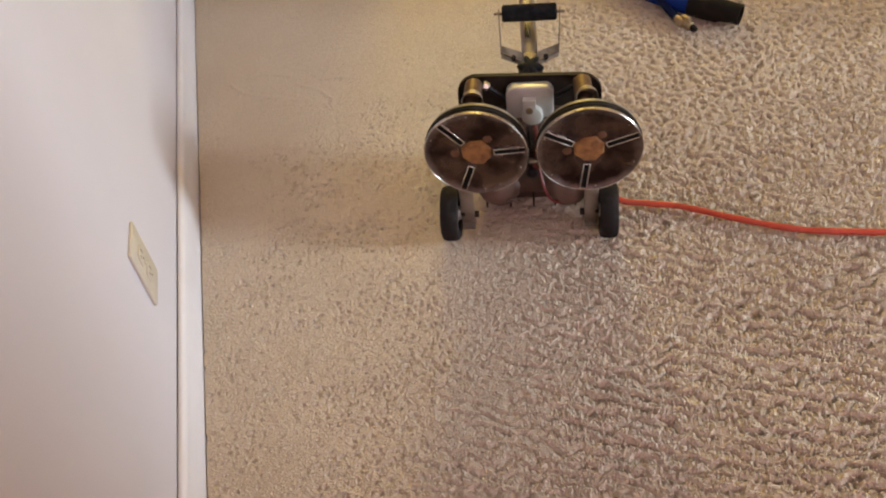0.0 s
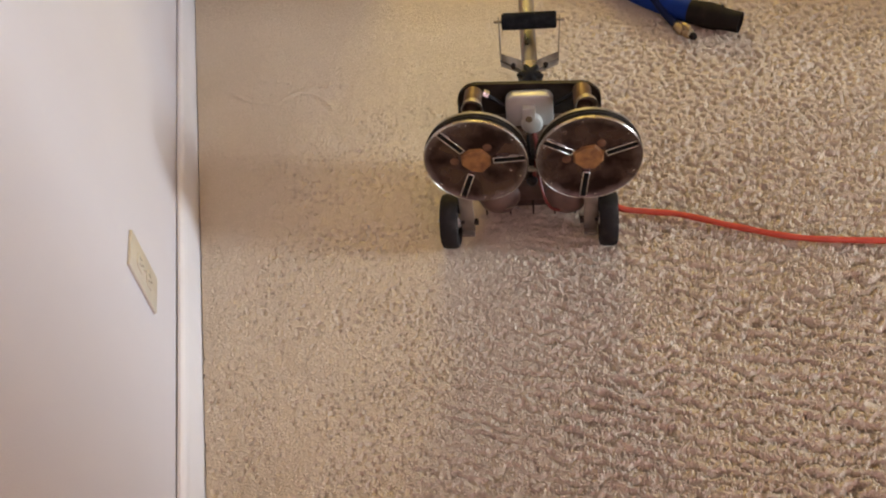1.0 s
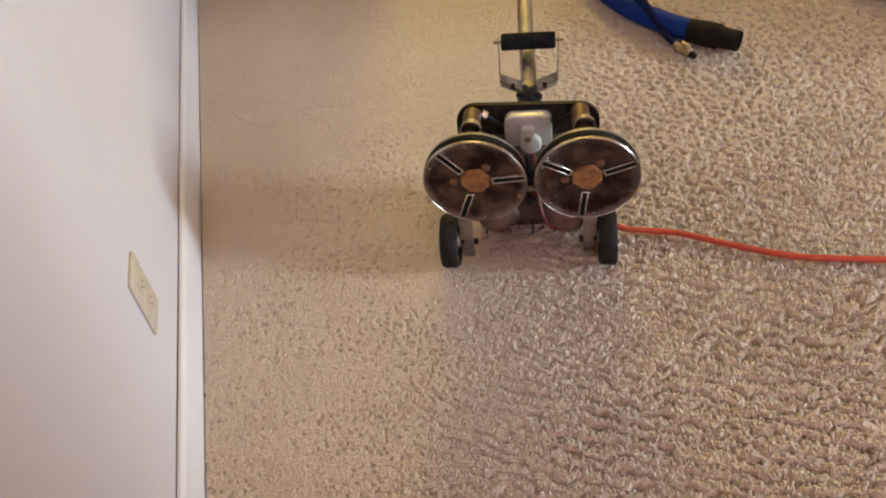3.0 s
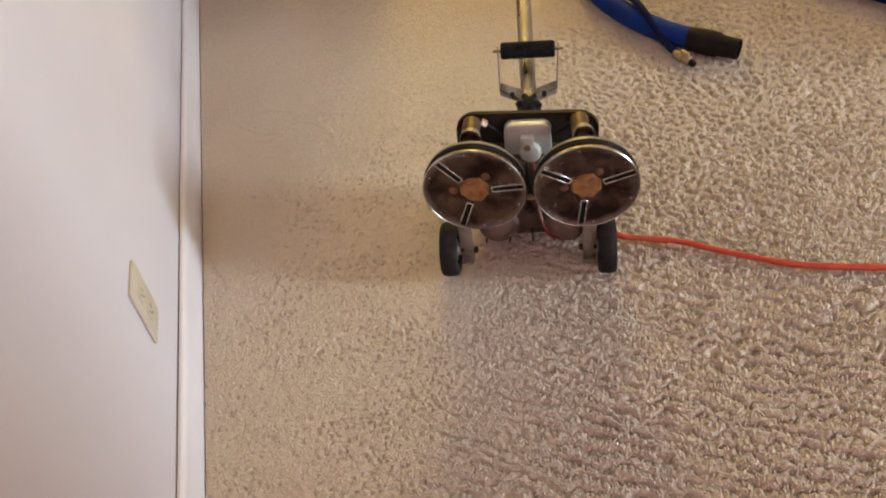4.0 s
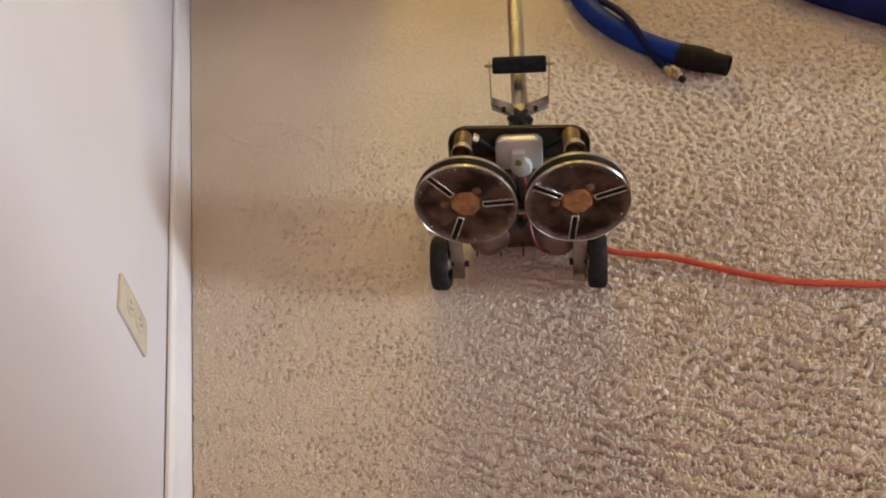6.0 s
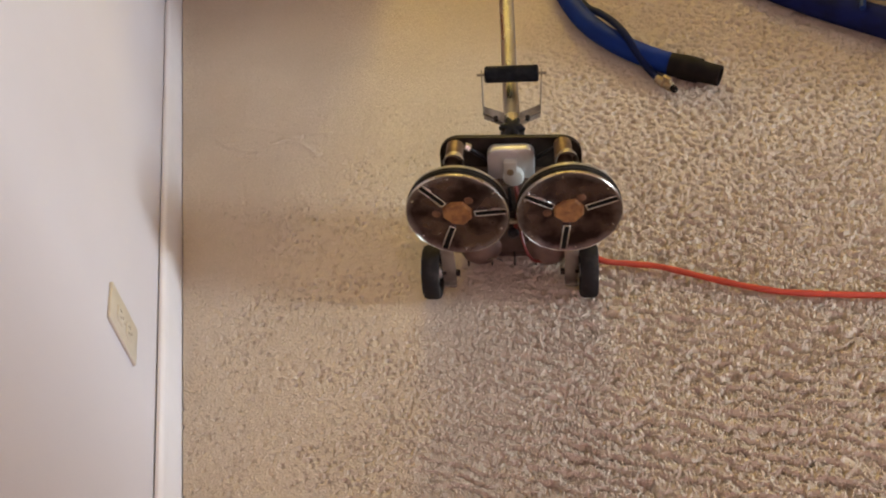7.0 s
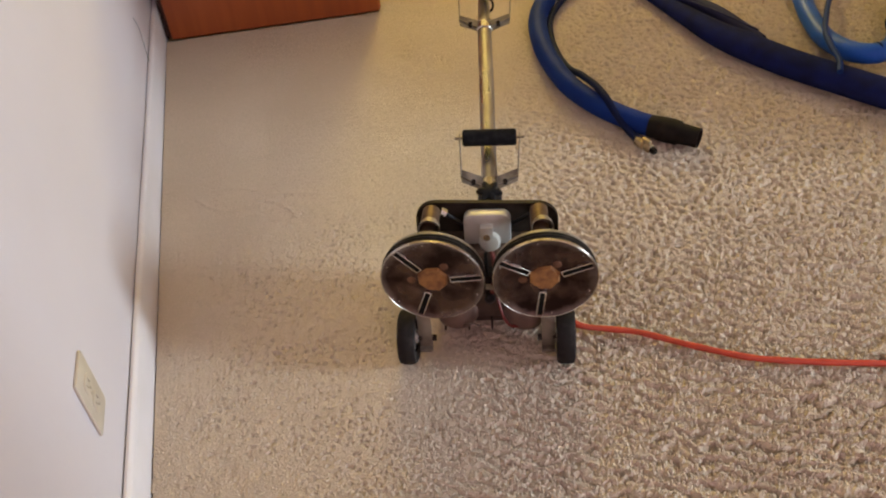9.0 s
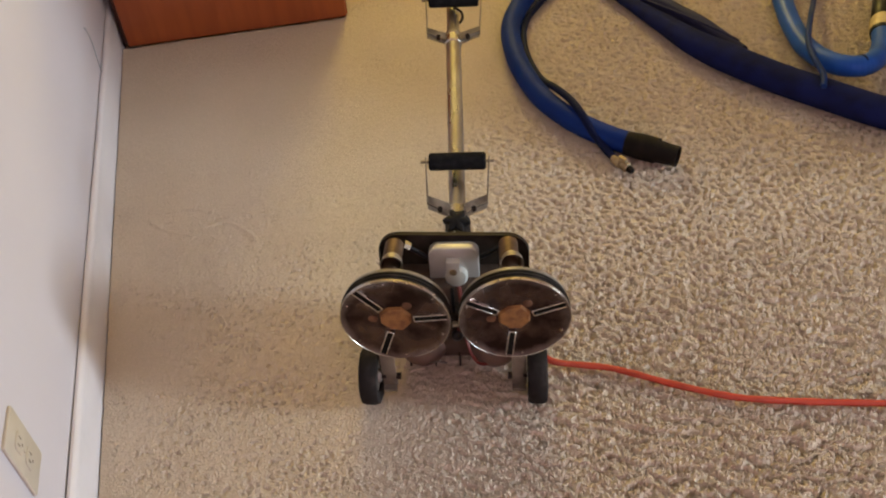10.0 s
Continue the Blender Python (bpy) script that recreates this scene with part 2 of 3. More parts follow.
def rounded(x0, z0, x1, z1, r_low, r_high, n=7):
    """The outline of a rectangle with rounded corners, in x and z."""
    out = []
    for cx, cz, r, start in ((x1 - r_low, z0 + r_low, r_low, -90), (x1 - r_high, z1 - r_high, r_high, 0),
                             (x0 + r_high, z1 - r_high, r_high, 90), (x0 + r_low, z0 + r_low, r_low, 180)):
        out += [(cx + r * math.cos(radians(start + 90 * k / n)), cz + r * math.sin(radians(start + 90 * k / n))) for k in range(n + 1)]
    return out


# ---- room ----
def plain(name, bm, mat, label, category):
    return tagged(part(name, bm, mat, smooth=False), label, category, kind="structure")


def wall_with_openings(name, axis, at, thick, lo, hi, holes, label):
    """A wall along x or y with openings through it: each hole is (from, to, sill, head)."""
    spans, u = [], lo
    for a, b, sill, head in holes:
        spans += [(u, a, 0, ROOM_Z), (a, b, 0, sill), (a, b, head, ROOM_Z)]
        u = b
    spans.append((u, hi, 0, ROOM_Z))
    bits = [box(p, at, z0, q, at + thick, z1) if axis == "x" else box(at, p, z0, at + thick, q, z1) for p, q, z0, z1 in spans if z1 > z0]
    return plain(name, joined(*bits), wall_paint, label, "wall")


plain("floor", box(-0.15, ROOM_Y0 - 0.15, -0.2, ROOM_X + 0.15, ROOM_Y1 + 0.15, -0.034), yarn_body, "beige carpeted floor of the room", "floor")
plain("wall_west", box(-0.15, ROOM_Y0, -0.034, 0, ROOM_Y1, ROOM_Z), wall_paint, "off-white painted wall beside the carpet", "wall")
wall_with_openings("wall_north", "x", ROOM_Y1, 0.15, -0.15, ROOM_X + 0.15, [(1.08, 1.82, 1.63, 2.37)], "off-white painted wall with an assumed high opening for the warm light")
wall_with_openings("wall_south", "x", ROOM_Y0 - 0.15, 0.15, -0.15, ROOM_X + 0.15, [(0.17, 1.73, 0.88, 2.22)], "off-white painted wall with an opening added for the fill light")
wall_with_openings("wall_east", "y", ROOM_X, 0.15, ROOM_Y0, ROOM_Y1, [(-1.02, -0.18, 0.43, 2.17)], "off-white painted wall with a glass door opening")
# Unseen partitions added to keep side light off the hoses and near carpet.
plain("light_block_northeast", box(2.4, 1.28, -0.034, 2.52, ROOM_Y1, ROOM_Z), wall_paint, "unseen off-white partition added to block the side light", "wall")
plain("light_block_southeast", box(2.4, ROOM_Y0, -0.034, 2.52, 0.21, ROOM_Z), wall_paint, "unseen off-white partition added to block the side light", "wall")
plain("light_block_low", box(2.42, 0.21, -0.034, 2.50, 1.28, 0.22), wall_paint, "unseen low off-white partition added to dim the side light", "wall")
plain("ceiling", box(-0.15, ROOM_Y0 - 0.15, ROOM_Z, ROOM_X + 0.15, ROOM_Y1 + 0.15, ROOM_Z + 0.15), ceiling_paint, "plain white ceiling", "ceiling")

BASE_H, BASE_T = 0.106, 0.014


def baseboard():
    """A tall white board with a rounded top and a thin bead, that stands a little off the wall."""
    profile = [(0.0015, -0.030), (BASE_T, -0.030), (BASE_T, 0.079), (BASE_T - 0.0006, 0.081), (BASE_T - 0.0006, 0.084), (BASE_T - 0.0002, 0.086), (BASE_T - 0.0008, 0.097), (BASE_T - 0.0030, 0.1025), (BASE_T - 0.0075, BASE_H), (0.0015, BASE_H)]
    bm = bmesh.new()
    rows = []
    for i in range(81):
        y = ROOM_Y0 + 0.02 + (ROOM_Y1 - ROOM_Y0 - 0.04) * i / 80
        off = 0.0015 * max(0.0, 0.45 + noise.noise(Vector((0.0, y * 1.3, 0.0))))
        rows.append([bm.verts.new((x + off * (z + 0.02) / 0.12, y, z)) for x, z in profile])
    for a, b in zip(rows, rows[1:]):
        for k in range(len(profile) - 1):
            bm.faces.new((a[k], a[k + 1], b[k + 1], b[k]))
    bm.faces.new(rows[0]), bm.faces.new(rows[-1][::-1])
    return tagged(part("baseboard", bm, trim_paint), "white painted wooden baseboard with a rounded top", "baseboard", kind="structure")


baseboard()


# ---- wall outlet ----
def wall_outlet(m):
    """A duplex outlet: x runs along the wall, z up, y into the room."""
    t = thing("wall_outlet", m, "cream plastic duplex wall outlet on the off-white wall", "outlet")
    part("cover_plate", moved(slab(rounded(-0.0385, -0.0627, 0.0385, 0.0627, 0.004, 0.004, 4), 0.0055, 0.002), pose(0, 0, 0)), cream_plastic, t)
    for z in (0.0205, -0.0205):
        face = part("socket_face", moved(slab(rounded(-0.0165, -0.014, 0.0165, 0.014, 0.008, 0.008, 5), 0.0022, 0.0008), pose(0, 0.005, z)), cream_plastic, t)
        for x, h in ((-0.0065, 0.009), (0.0065, 0.0075)):
            part("slot", box(x - 0.0011, 0.0068, z + 0.003 - h / 2, x + 0.0011, 0.0078, z + 0.003 + h / 2), socket_slot, face, "dark blade slot")
        part("ground_hole", moved(rod((0, 0, 0), (0, 0.001, 0), 0.0024, 12), pose(0, 0.0068, z - 0.0075)), socket_slot, face, "dark round earth hole")
    part("screw", moved(rod((0, 0, 0), (0, 0.0018, 0), 0.003, 12), pose(0, 0.0054, 0)), cream_plastic, t)
    return t


wall_outlet(pose(0.0, 1.143, 0.2825, 0, 0, -90))


# ---- thin cable on the wall ----
cable = thing("wall_cable", pose(0, 0, 0), "thin grey cable hanging down the wall to the baseboard", "cable")
part("wire", sweep([(0.001, 2.424, 0.235), (0.004, 2.427, 0.215), (0.006, 2.426, 0.195), (0.006, 2.418, 0.15), (0.004, 2.421, 0.108)], 0.0013, 0.006, 8), cable_grey, cable)


# ---- cabinet at the far end ----
def cabinet(m):
    """A wooden cabinet, origin at the foot of its front, x along the front, y to its back."""
    t = thing("cabinet", m, "red-brown stained wooden cabinet standing on the carpet by the wall", "cabinet")
    w, d, h = 0.638, 0.46, 0.72
    # Left panel is painted dark for the shaded gap beside the wall.
    part("side_panel", box(0, 0.004, -0.004, 0.02, d, h, 0.002), wood_shaded, t, "side panel coloured dark for the shaded gap by the wall")
    part("side_panel", box(w - 0.02, 0.004, -0.004, w, d, h, 0.002), wood, t)
    part("back_panel", box(0.02, d - 0.01, 0.0, w - 0.02, d, h), wood_shaded, t)
    part("front_rail", box(0.013, -0.012, -0.004, w - 0.004, 0.004, 0.198, 0.004), wood, t)
    part("top", box(-0.015, -0.02, h, w + 0.015, d, h + 0.025, 0.006), wood, t)
    for k in range(2):
        door = part("door", box(0.013 + k * 0.306, -0.014, 0.202, 0.31 + k * 0.31, 0.004, h - 0.004, 0.004), wood, t)
        part("panel", box(0.05 + k * 0.31, -0.019, 0.245, 0.266 + k * 0.31, -0.013, h - 0.06, 0.004), wood, door)
    return t


cabinet(pose(0.020, 2.722, 0, 0, 0, -3.2))


# ---- carpet cleaning machine ----
MACHINE = pose(0.66, 1.275, 0, 0, 0, -14.5)
machine = thing("carpet_cleaning_machine", MACHINE, "twin-head steel rotary carpet cleaning machine tipped on its wheels", "cleaning machine")
TILT = 6.0
HEAD_TILT = 2.5


def cleaning_head(x, z, slots, yaw, case):
    """A round head with its plate to the front: a slotted steel disc, black seals and a grey housing behind. The local z axis looks out of the plate."""
    m = pose(x, 0.008, z, 0, 0, yaw) @ pose(0, 0, 0, 90 - HEAD_TILT, 0, 0)
    f = m @ pose(0, 0, 0.0055)
    head = part("cleaning_head", moved(lathe([(0, -0.050), (0.058, -0.050), (0.074, -0.042), (0.0885, -0.027), (0.0905, -0.025), (0.0905, -0.019), (0.089, -0.018), (0, -0.018)], 64), m), head_cast, machine, "grey cast round housing")
    part("seal_ring", moved(lathe([(0.085, -0.0185), (0.0900, -0.018), (0.0925, -0.0165), (0.0925, -0.0135), (0.0893, -0.0125), (0.0893, -0.0105), (0.0940, -0.009), (0.0940, -0.0055), (0.0900, -0.0045), (0.0900, -0.0025), (0.0938, -0.0015), (0.0938, 0.0015), (0.089, 0.002), (0.085, 0.002)], 64), m), rubber, head, "black rubber ring")
    plate = lathe([(0, -0.0065), (0.035, -0.006), (0.070, -0.0035), (0.086, -0.0012), (0.0895, 0.0012), (0.0915, 0.0016), (0.0932, 0.0002), (0.0932, -0.003), (0.091, -0.004), (0, -0.012)], 72)
    part("brush_plate", moved(plate, f), disc_steel, head, "stained steel disc with three slots")
    part("rim", moved(lathe([(0.0908, 0.0010), (0.0914, 0.0022), (0.0924, 0.0022), (0.0936, 0.0008), (0.0936, -0.0032), (0.0925, -0.004)], 72), f), rim_steel, head, "worn bright steel rim")
    for a in slots:
        s = f @ pose(0, 0, 0, 0, 0, a)
        rim = joined(box(0.032, -0.0067, -0.006, 0.0895, -0.0044, 0.0006, 0.0005, 1), box(0.032, 0.0044, -0.006, 0.0895, 0.0067, 0.0006, 0.0005, 1),
                     box(0.031, -0.0062, -0.006, 0.0335, 0.0062, 0.0004, 0.0006, 1))
        lip = part("slot_frame", moved(rim, s), steel, head, "bright metal slot edge")
        part("slot", moved(box(0.0335, -0.0043, -0.008, 0.0888, 0.0043, 0.0002), s), dark_slot, lip, "black suction slot")
    hub = bmesh.new()
    n = 8
    outer = [hub.verts.new(((0.0285 + 0.0012 * math.sin(k * 2.3)) * math.cos(6.2832 * (k + 0.5) / n), (0.0285 + 0.0012 * math.sin(k * 2.3)) * math.sin(6.2832 * (k + 0.5) / n), -0.006)) for k in range(n)]
    inner = [hub.verts.new((v.co.x * 0.88, v.co.y * 0.88, -0.0012)) for v in outer]
    core = hub.verts.new((0, 0, -0.0004))
    for k in range(n):
        hub.faces.new((outer[k], outer[(k + 1) % n], inner[(k + 1) % n], inner[k]))
        hub.faces.new((inner[k], inner[(k + 1) % n], core))
    part("hub", moved(hub, f), rust, head, "rusty orange-brown hub")
    for a, r in ((54, 0.037), (184, 0.039)):
        part("bolt", moved(lathe([(0.0085, -0.0062), (0.008, -0.0036), (0.005, -0.0026), (0, -0.0024)], 12), f @ pose(r * math.cos(radians(a)), r * math.sin(radians(a)), -0.0008)), dull_rust, head, "rust-stained bolt head")
    for k in range(6):
        a = radians(38 + 60 * k)
        part("screw", moved(lathe([(0.0017, -0.0015), (0.0016, 0.0004), (0.001, 0.0009), (0, 0.0009)], 8), f @ pose(0.0845 * math.cos(a), 0.0845 * math.sin(a), 0)), steel, head)
    # bronze gear case behind, and its grey boss
    part("gear_case", moved(rod((case, 0.056, -0.040), (case, 0.058, -0.122), 0.0165, 24, 0.003), m), copper, head, "bronze-coloured spindle case")
    part("boss", moved(lathe([(0, -0.062), (0.014, -0.062), (0.018, -0.054), (0.018, -0.046), (0.02, -0.044)], 20), m @ pose(case + 0.004, 0.072, -0.008)), bracket_steel, head)
    return head


cleaning_head(-0.0885, 0.2215, (134, 7, 251), -2.5, -0.011)
cleaning_head(0.1105, 0.2218, (151, 19, 263), 2.5, -0.004)

# deck with a folded lip, dark and glossy
deck_out = rounded(-0.129, 0.052, 0.137, 0.2765, 0.02, 0.038, 9)
deck_m = pose(0, 0.127, 0, -TILT, 0, -2.0)
deck = part("deck", moved(slab(deck_out, 0.004, 0.001), deck_m), deck_black, machine, "black enamelled rounded deck plate")
lip = bmesh.new()
loop = [(x, z) for x, z in deck_out]
front = [lip.verts.new((x, -0.006, z)) for x, z in loop]
front_in = [lip.verts.new((x * 0.985, -0.006, 0.1655 + (z - 0.1655) * 0.98)) for x, z in loop]
rear = [lip.verts.new((x, 0.0, z)) for x, z in loop]
rear_in = [lip.verts.new((x * 0.985, 0.0, 0.1655 + (z - 0.1655) * 0.98)) for x, z in loop]
for k in range(len(loop)):
    j = (k + 1) % len(loop)
    for a, b in ((front, rear), (front_in, front), (rear_in, front_in)):
        lip.faces.new((a[k], a[j], b[j], b[k]))
part("lip", moved(lip, deck_m), deck_black, deck, "glossy folded rim")

# grey cover plate in the middle with its valve
cover_m = pose(0.0075, 0.094, 0, -TILT, 0, 0)
cover = part("cover_plate", moved(slab(rounded(-0.0445, 0.085, 0.0425, 0.271, 0.006, 0.017, 8), 0.022, 0.003), cover_m), grey_cast, machine, "grey cast cover plate with rounded corners")
part("valve", moved(lathe([(0.0, 0.0175), (0.010, 0.0172), (0.0165, 0.0155), (0.0200, 0.010), (0.0195, 0.0), (0.012, -0.002)], 28), cover_m @ pose(0.003, 0, 0.214, 78, 0, 0)), frosted, cover, "frosted white plastic valve")
part("tab", moved(box(-0.014, -0.015, 0.224, 0.010, 0.0, 0.252, 0.002), cover_m), frosted, cover, "whitish plastic tab")
part("outlet_hole", moved(rod((0, 0, 0), (0, -0.003, 0), 0.0065, 16), cover_m @ pose(-0.002, -0.0145, 0.231)), brass, cover, "brass valve seat")
part("wire", sweep([(0.014, 0.092, 0.205), (0.019, 0.066, 0.192), (0.017, 0.050, 0.170), (0.012, 0.056, 0.13)], 0.0042, 0.008, 8), red_wire, cover, "red insulated wire")
part("wire", sweep([(0.002, 0.092, 0.203), (0.004, 0.066, 0.185), (0.007, 0.058, 0.155), (0.004, 0.06, 0.12)], 0.0032, 0.008, 8), black_plastic, cover, "black insulated wire")
part("clip", box(0.002, 0.040, 0.158, 0.022, 0.052, 0.163, 0.001), arm_steel, cover)

for s in (-1, 1):
    x0, x1 = 0.0075 + s * 0.046, 0.011 + s * 0.083
    strut = part("strut", rod((x0, 0.128, 0.243), (x1, 0.128, 0.272), 0.0042, 12), black_plastic, machine, "dark tension rod")
    part("bolt", rod((x1 - s * 0.004, 0.128, 0.270), (x1 + s * 0.006, 0.128, 0.277), 0.0075, 6), chrome, strut, "shiny hex bolt")

# motor body between the wheels, drawn low and coloured dark for the shade there
bowl = [(0, -0.046), (0.016, -0.044), (0.032, -0.034), (0.043, -0.016), (0.047, 0.004), (0.047, 0.040), (0, 0.040)]
motor = part("vacuum_body", joined(box(-0.100, 0.085, 0.010, 0.106, 0.200, 0.205, 0.022, 4), box(-0.060, 0.066, 0.050, 0.070, 0.10, 0.15, 0.012)), murky, machine, "stained lower body coloured dark for the shade between the wheels")
for x, z in ((-0.058, 0.070), (0.072, 0.066)):
    part("bowl", moved(lathe(bowl, 32), aim((x, 0.084, z), (0, 0.93, 0.18))), bowl_plastic, motor, "smoky grey-brown plastic bowl")
    part("bowl_rim", moved(lathe([(0.047, -0.003), (0.0495, -0.002), (0.0495, 0.004), (0.047, 0.005)], 32), aim((x, 0.084, z), (0, 0.93, 0.18))), head_cast, motor, "dull grey ring")
part("wire", sweep([(0.018, 0.075, 0.13), (0.026, 0.050, 0.10), (0.034, 0.040, 0.078), (0.046, 0.038, 0.060), (0.060, 0.044, 0.052)], 0.0030, 0.008, 8), red_wire, motor, "red insulated wire")
part("wire", sweep([(-0.045, 0.040, 0.060), (-0.034, 0.034, 0.072), (-0.022, 0.036, 0.068), (-0.016, 0.048, 0.050)], 0.0016, 0.006, 8), arm_steel, motor, "thin bent steel wire")
for k in range(5):
    x = -0.085 + 0.043 * k + 0.006 * math.sin(7 * k)
    part("fin", box(x - 0.0015, 0.070, 0.012, x + 0.0015, 0.10, 0.052, 0.0008, 1), deck_black, motor, "dark upright fin")
part("centre_bracket", box(0.000, 0.055, 0.112, 0.016, 0.150, 0.175, 0.003), deck_black, machine, "black centre bracket")
part("release_knob", moved(lathe([(0, 0.0), (0.009, 0.001), (0.011, 0.006), (0.009, 0.016), (0.004, 0.022), (0, 0.022)], 12), aim((0.008, 0.056, 0.118), (0, -0.6, 0.8))), black_plastic, machine, "small black release knob")


def wheel(x, s):
    """A rubber-tyred wheel at x; s: the side that its hub cap is on."""
    r, w = 0.0535, 0.0175
    m = pose(x, 0.0215, r - 0.0035, 0, 90, 0)
    tyre = lathe([(0.030, -w * 0.8), (0.046, -w), (0.051, -w * 0.86), (0.0535, -w * 0.45), (0.0535, w * 0.45), (0.051, w * 0.86), (0.046, w), (0.030, w * 0.8)], 48)
    wh = part("wheel", moved(lathe([(0, -w * 0.7), (0.012, -w * 1.05), (0.014, -w * 0.7), (0.031, -w * 0.6), (0.031, w * 0.6), (0.014, w * 0.7), (0.012, w * 1.05), (0, w * 1.05)], 32), m), head_cast, machine, "dark grey wheel hub")
    part("tyre", moved(tyre, m), rubber, wh, "worn black rubber tyre")
    part("axle_nut", moved(lathe([(0.006, s * w), (0.006, s * (w + 0.007)), (0, s * (w + 0.007))], 6), m), chrome, wh)
    return wh


wheel(-0.1505, -1)
wheel(0.1490, 1)
for s, x in ((-1, -0.118), (1, 0.1165)):
    # Bracket colour is lowered for the shade under the heads.
    arm = part("wheel_bracket", joined(box(x - 0.0125, 0.006, 0.020, x + 0.0125, 0.030, 0.026, 0.0015), box(x - 0.0130, 0.018, 0.022, x + 0.0130, 0.024, 0.150, 0.002), box(x - 0.01, 0.02, 0.10, x + 0.01, 0.16, 0.106, 0.001)), bracket_steel, machine, "bent steel bracket, grey-brown with shade put into its colour")
    part("nut", rod((x - s * 0.0125, 0.022, 0.046), (x - s * 0.0205, 0.022, 0.046), 0.0068, 6), deck_black, arm)
for s in (-1, 1):
    part("axle", rod((s * 0.150, 0.0215, 0.05), (s * 0.124, 0.0215, 0.05), 0.006, 12), deck_black, machine)

# handle: joint, tube, two foam grips on bent wire
TUBE_A, TUBE_B = Vector((0.006, 0.262, 0.184)), Vector((-0.026, 1.02, 0.300))
TUBE_WAY = (TUBE_B - TUBE_A).normalized()


def on_tube(y, off=0.0):
    p = TUBE_A + TUBE_WAY * ((y - TUBE_A.y) / TUBE_WAY.y)
    return p + Vector((0, 0, off))


joint = part("joint", joined(rod((0.0065, 0.150, 0.195), (0.0065, 0.240, 0.200), 0.021, 20, 0.004), box(-0.014, 0.168, 0.178, 0.026, 0.190, 0.214, 0.004), rod(on_tube(0.225), on_tube(0.285), 0.024, 24, 0.004)), black_plastic, machine, "black hinged handle joint")
star = bmesh.new()
tiers = [(0.0, 0.70), (0.004, 0.95), (0.012, 1.0), (0.018, 0.86), (0.021, 0.45)]
star_rings = [[star.verts.new(((0.0215 + 0.0050 * math.cos(6 * a + 0.5)) * f * math.cos(a), (0.0215 + 0.0050 * math.cos(6 * a + 0.5)) * f * math.sin(a), h)) for a in np.linspace(0, 6.28318531, 48, endpoint=False)] for h, f in tiers]
for low, high in zip(star_rings, star_rings[1:]):
    for k in range(48):
        star.faces.new((low[k], low[(k + 1) % 48], high[(k + 1) % 48], high[k]))
star.faces.new(star_rings[0][::-1]), star.faces.new(star_rings[-1])
part("knob", moved(star, pose(0.0065, 0.246, 0.212, 22, 0, 0)), black_plastic, joint, "black star knob")
part("hose_clip", moved(lathe([(0.020, -0.005), (0.024, -0.004), (0.024, 0.004), (0.020, 0.005)], 20), aim((0.0065, 0.214, 0.200), (0, 1, 0.1))), black_plastic, joint)
part("bolt", rod((0.004, 0.205, 0.215), (0.004, 0.198, 0.232), 0.006, 6), chrome, joint, "shiny bolt head")
tube = part("handle_tube", rod(on_tube(0.275), on_tube(0.80), 0.0162, 28, 0.002), tube_steel, machine, "polished steel handle tube")
part("upper_tube", rod(on_tube(0.80), on_tube(1.02), 0.0138, 28, 0.002), tube_steel, tube, "narrower polished upper tube")
part("collar", rod(on_tube(0.792), on_tube(0.806), 0.0178, 28, 0.003), steel, tube)


def grip(base_y, rise, reach, half, name_label):
    """A foam roll between two bent steel arms that clasp the tube at base_y."""
    base = on_tube(base_y)
    mid = base + Vector((0, reach, rise))
    side = Vector((1, 0, 0))
    g = part("grip", joined(rod(mid - side * (half - 0.004), mid + side * (half - 0.004), 0.0172, 28, 0.003)), foam, machine, name_label)
    part("axle_bolt", rod(mid - side * (half + 0.012), mid + side * (half + 0.012), 0.0032, 10), bracket_steel, g)
    for s in (-1, 1):
        foot = base + side * s * 0.015 + Vector((0, -0.006, 0.004))
        elbow = base + side * s * (half - 0.002) + (mid - base) * 0.20
        tip = mid + side * s * (half + 0.002)
        bm = bmesh.new()
        line = [(foot, 0.010), (foot * 0.4 + elbow * 0.6, 0.011), (elbow, 0.010), (elbow * 0.5 + tip * 0.5, 0.0085), (tip, 0.008), (tip + (tip - elbow).normalized() * 0.008, 0.005)]
        up = (mid - base).cross(side).normalized()
        quads = []
        for i, (p, w) in enumerate(line):
            way = (line[min(i + 1, 5)][0] - line[max(i - 1, 0)][0]).normalized()
            across = way.cross(up).normalized()
            quads.append([bm.verts.new(p + up * w * a + across * 0.0012 * b) for a, b in ((-1, -1), (1, -1), (1, 1), (-1, 1))])
        for a, b in zip(quads, quads[1:]):
            for k in range(4):
                bm.faces.new((a[k], a[(k + 1) % 4], b[(k + 1) % 4], b[k]))
        bm.faces.new(quads[0]), bm.faces.new(quads[-1][::-1])
        arm = part("arm", bm, arm_steel, g, "bent flat steel arm")
        along = (mid - base).normalized()
        plate = bmesh.new()
        corners = [foot - along * 0.006, foot + along * 0.022, elbow + along * 0.016, elbow - along * 0.010]
        low = [plate.verts.new(q - up * 0.0012) for q in corners]
        high = [plate.verts.new(q + up * 0.0012) for q in corners]
        plate.faces.new(low), plate.faces.new(high[::-1])
        for k in range(4):
            plate.faces.new((low[k], low[(k + 1) % 4], high[(k + 1) % 4], high[k]))
        part("bracket_plate", plate, arm_steel, g, "flat steel bracket plate")
        part("clamp_screw", rod(foot * 0.6 + elbow * 0.4 + up * 0.004, foot * 0.6 + elbow * 0.4 - up * 0.012, 0.005, 8), deck_black, g)
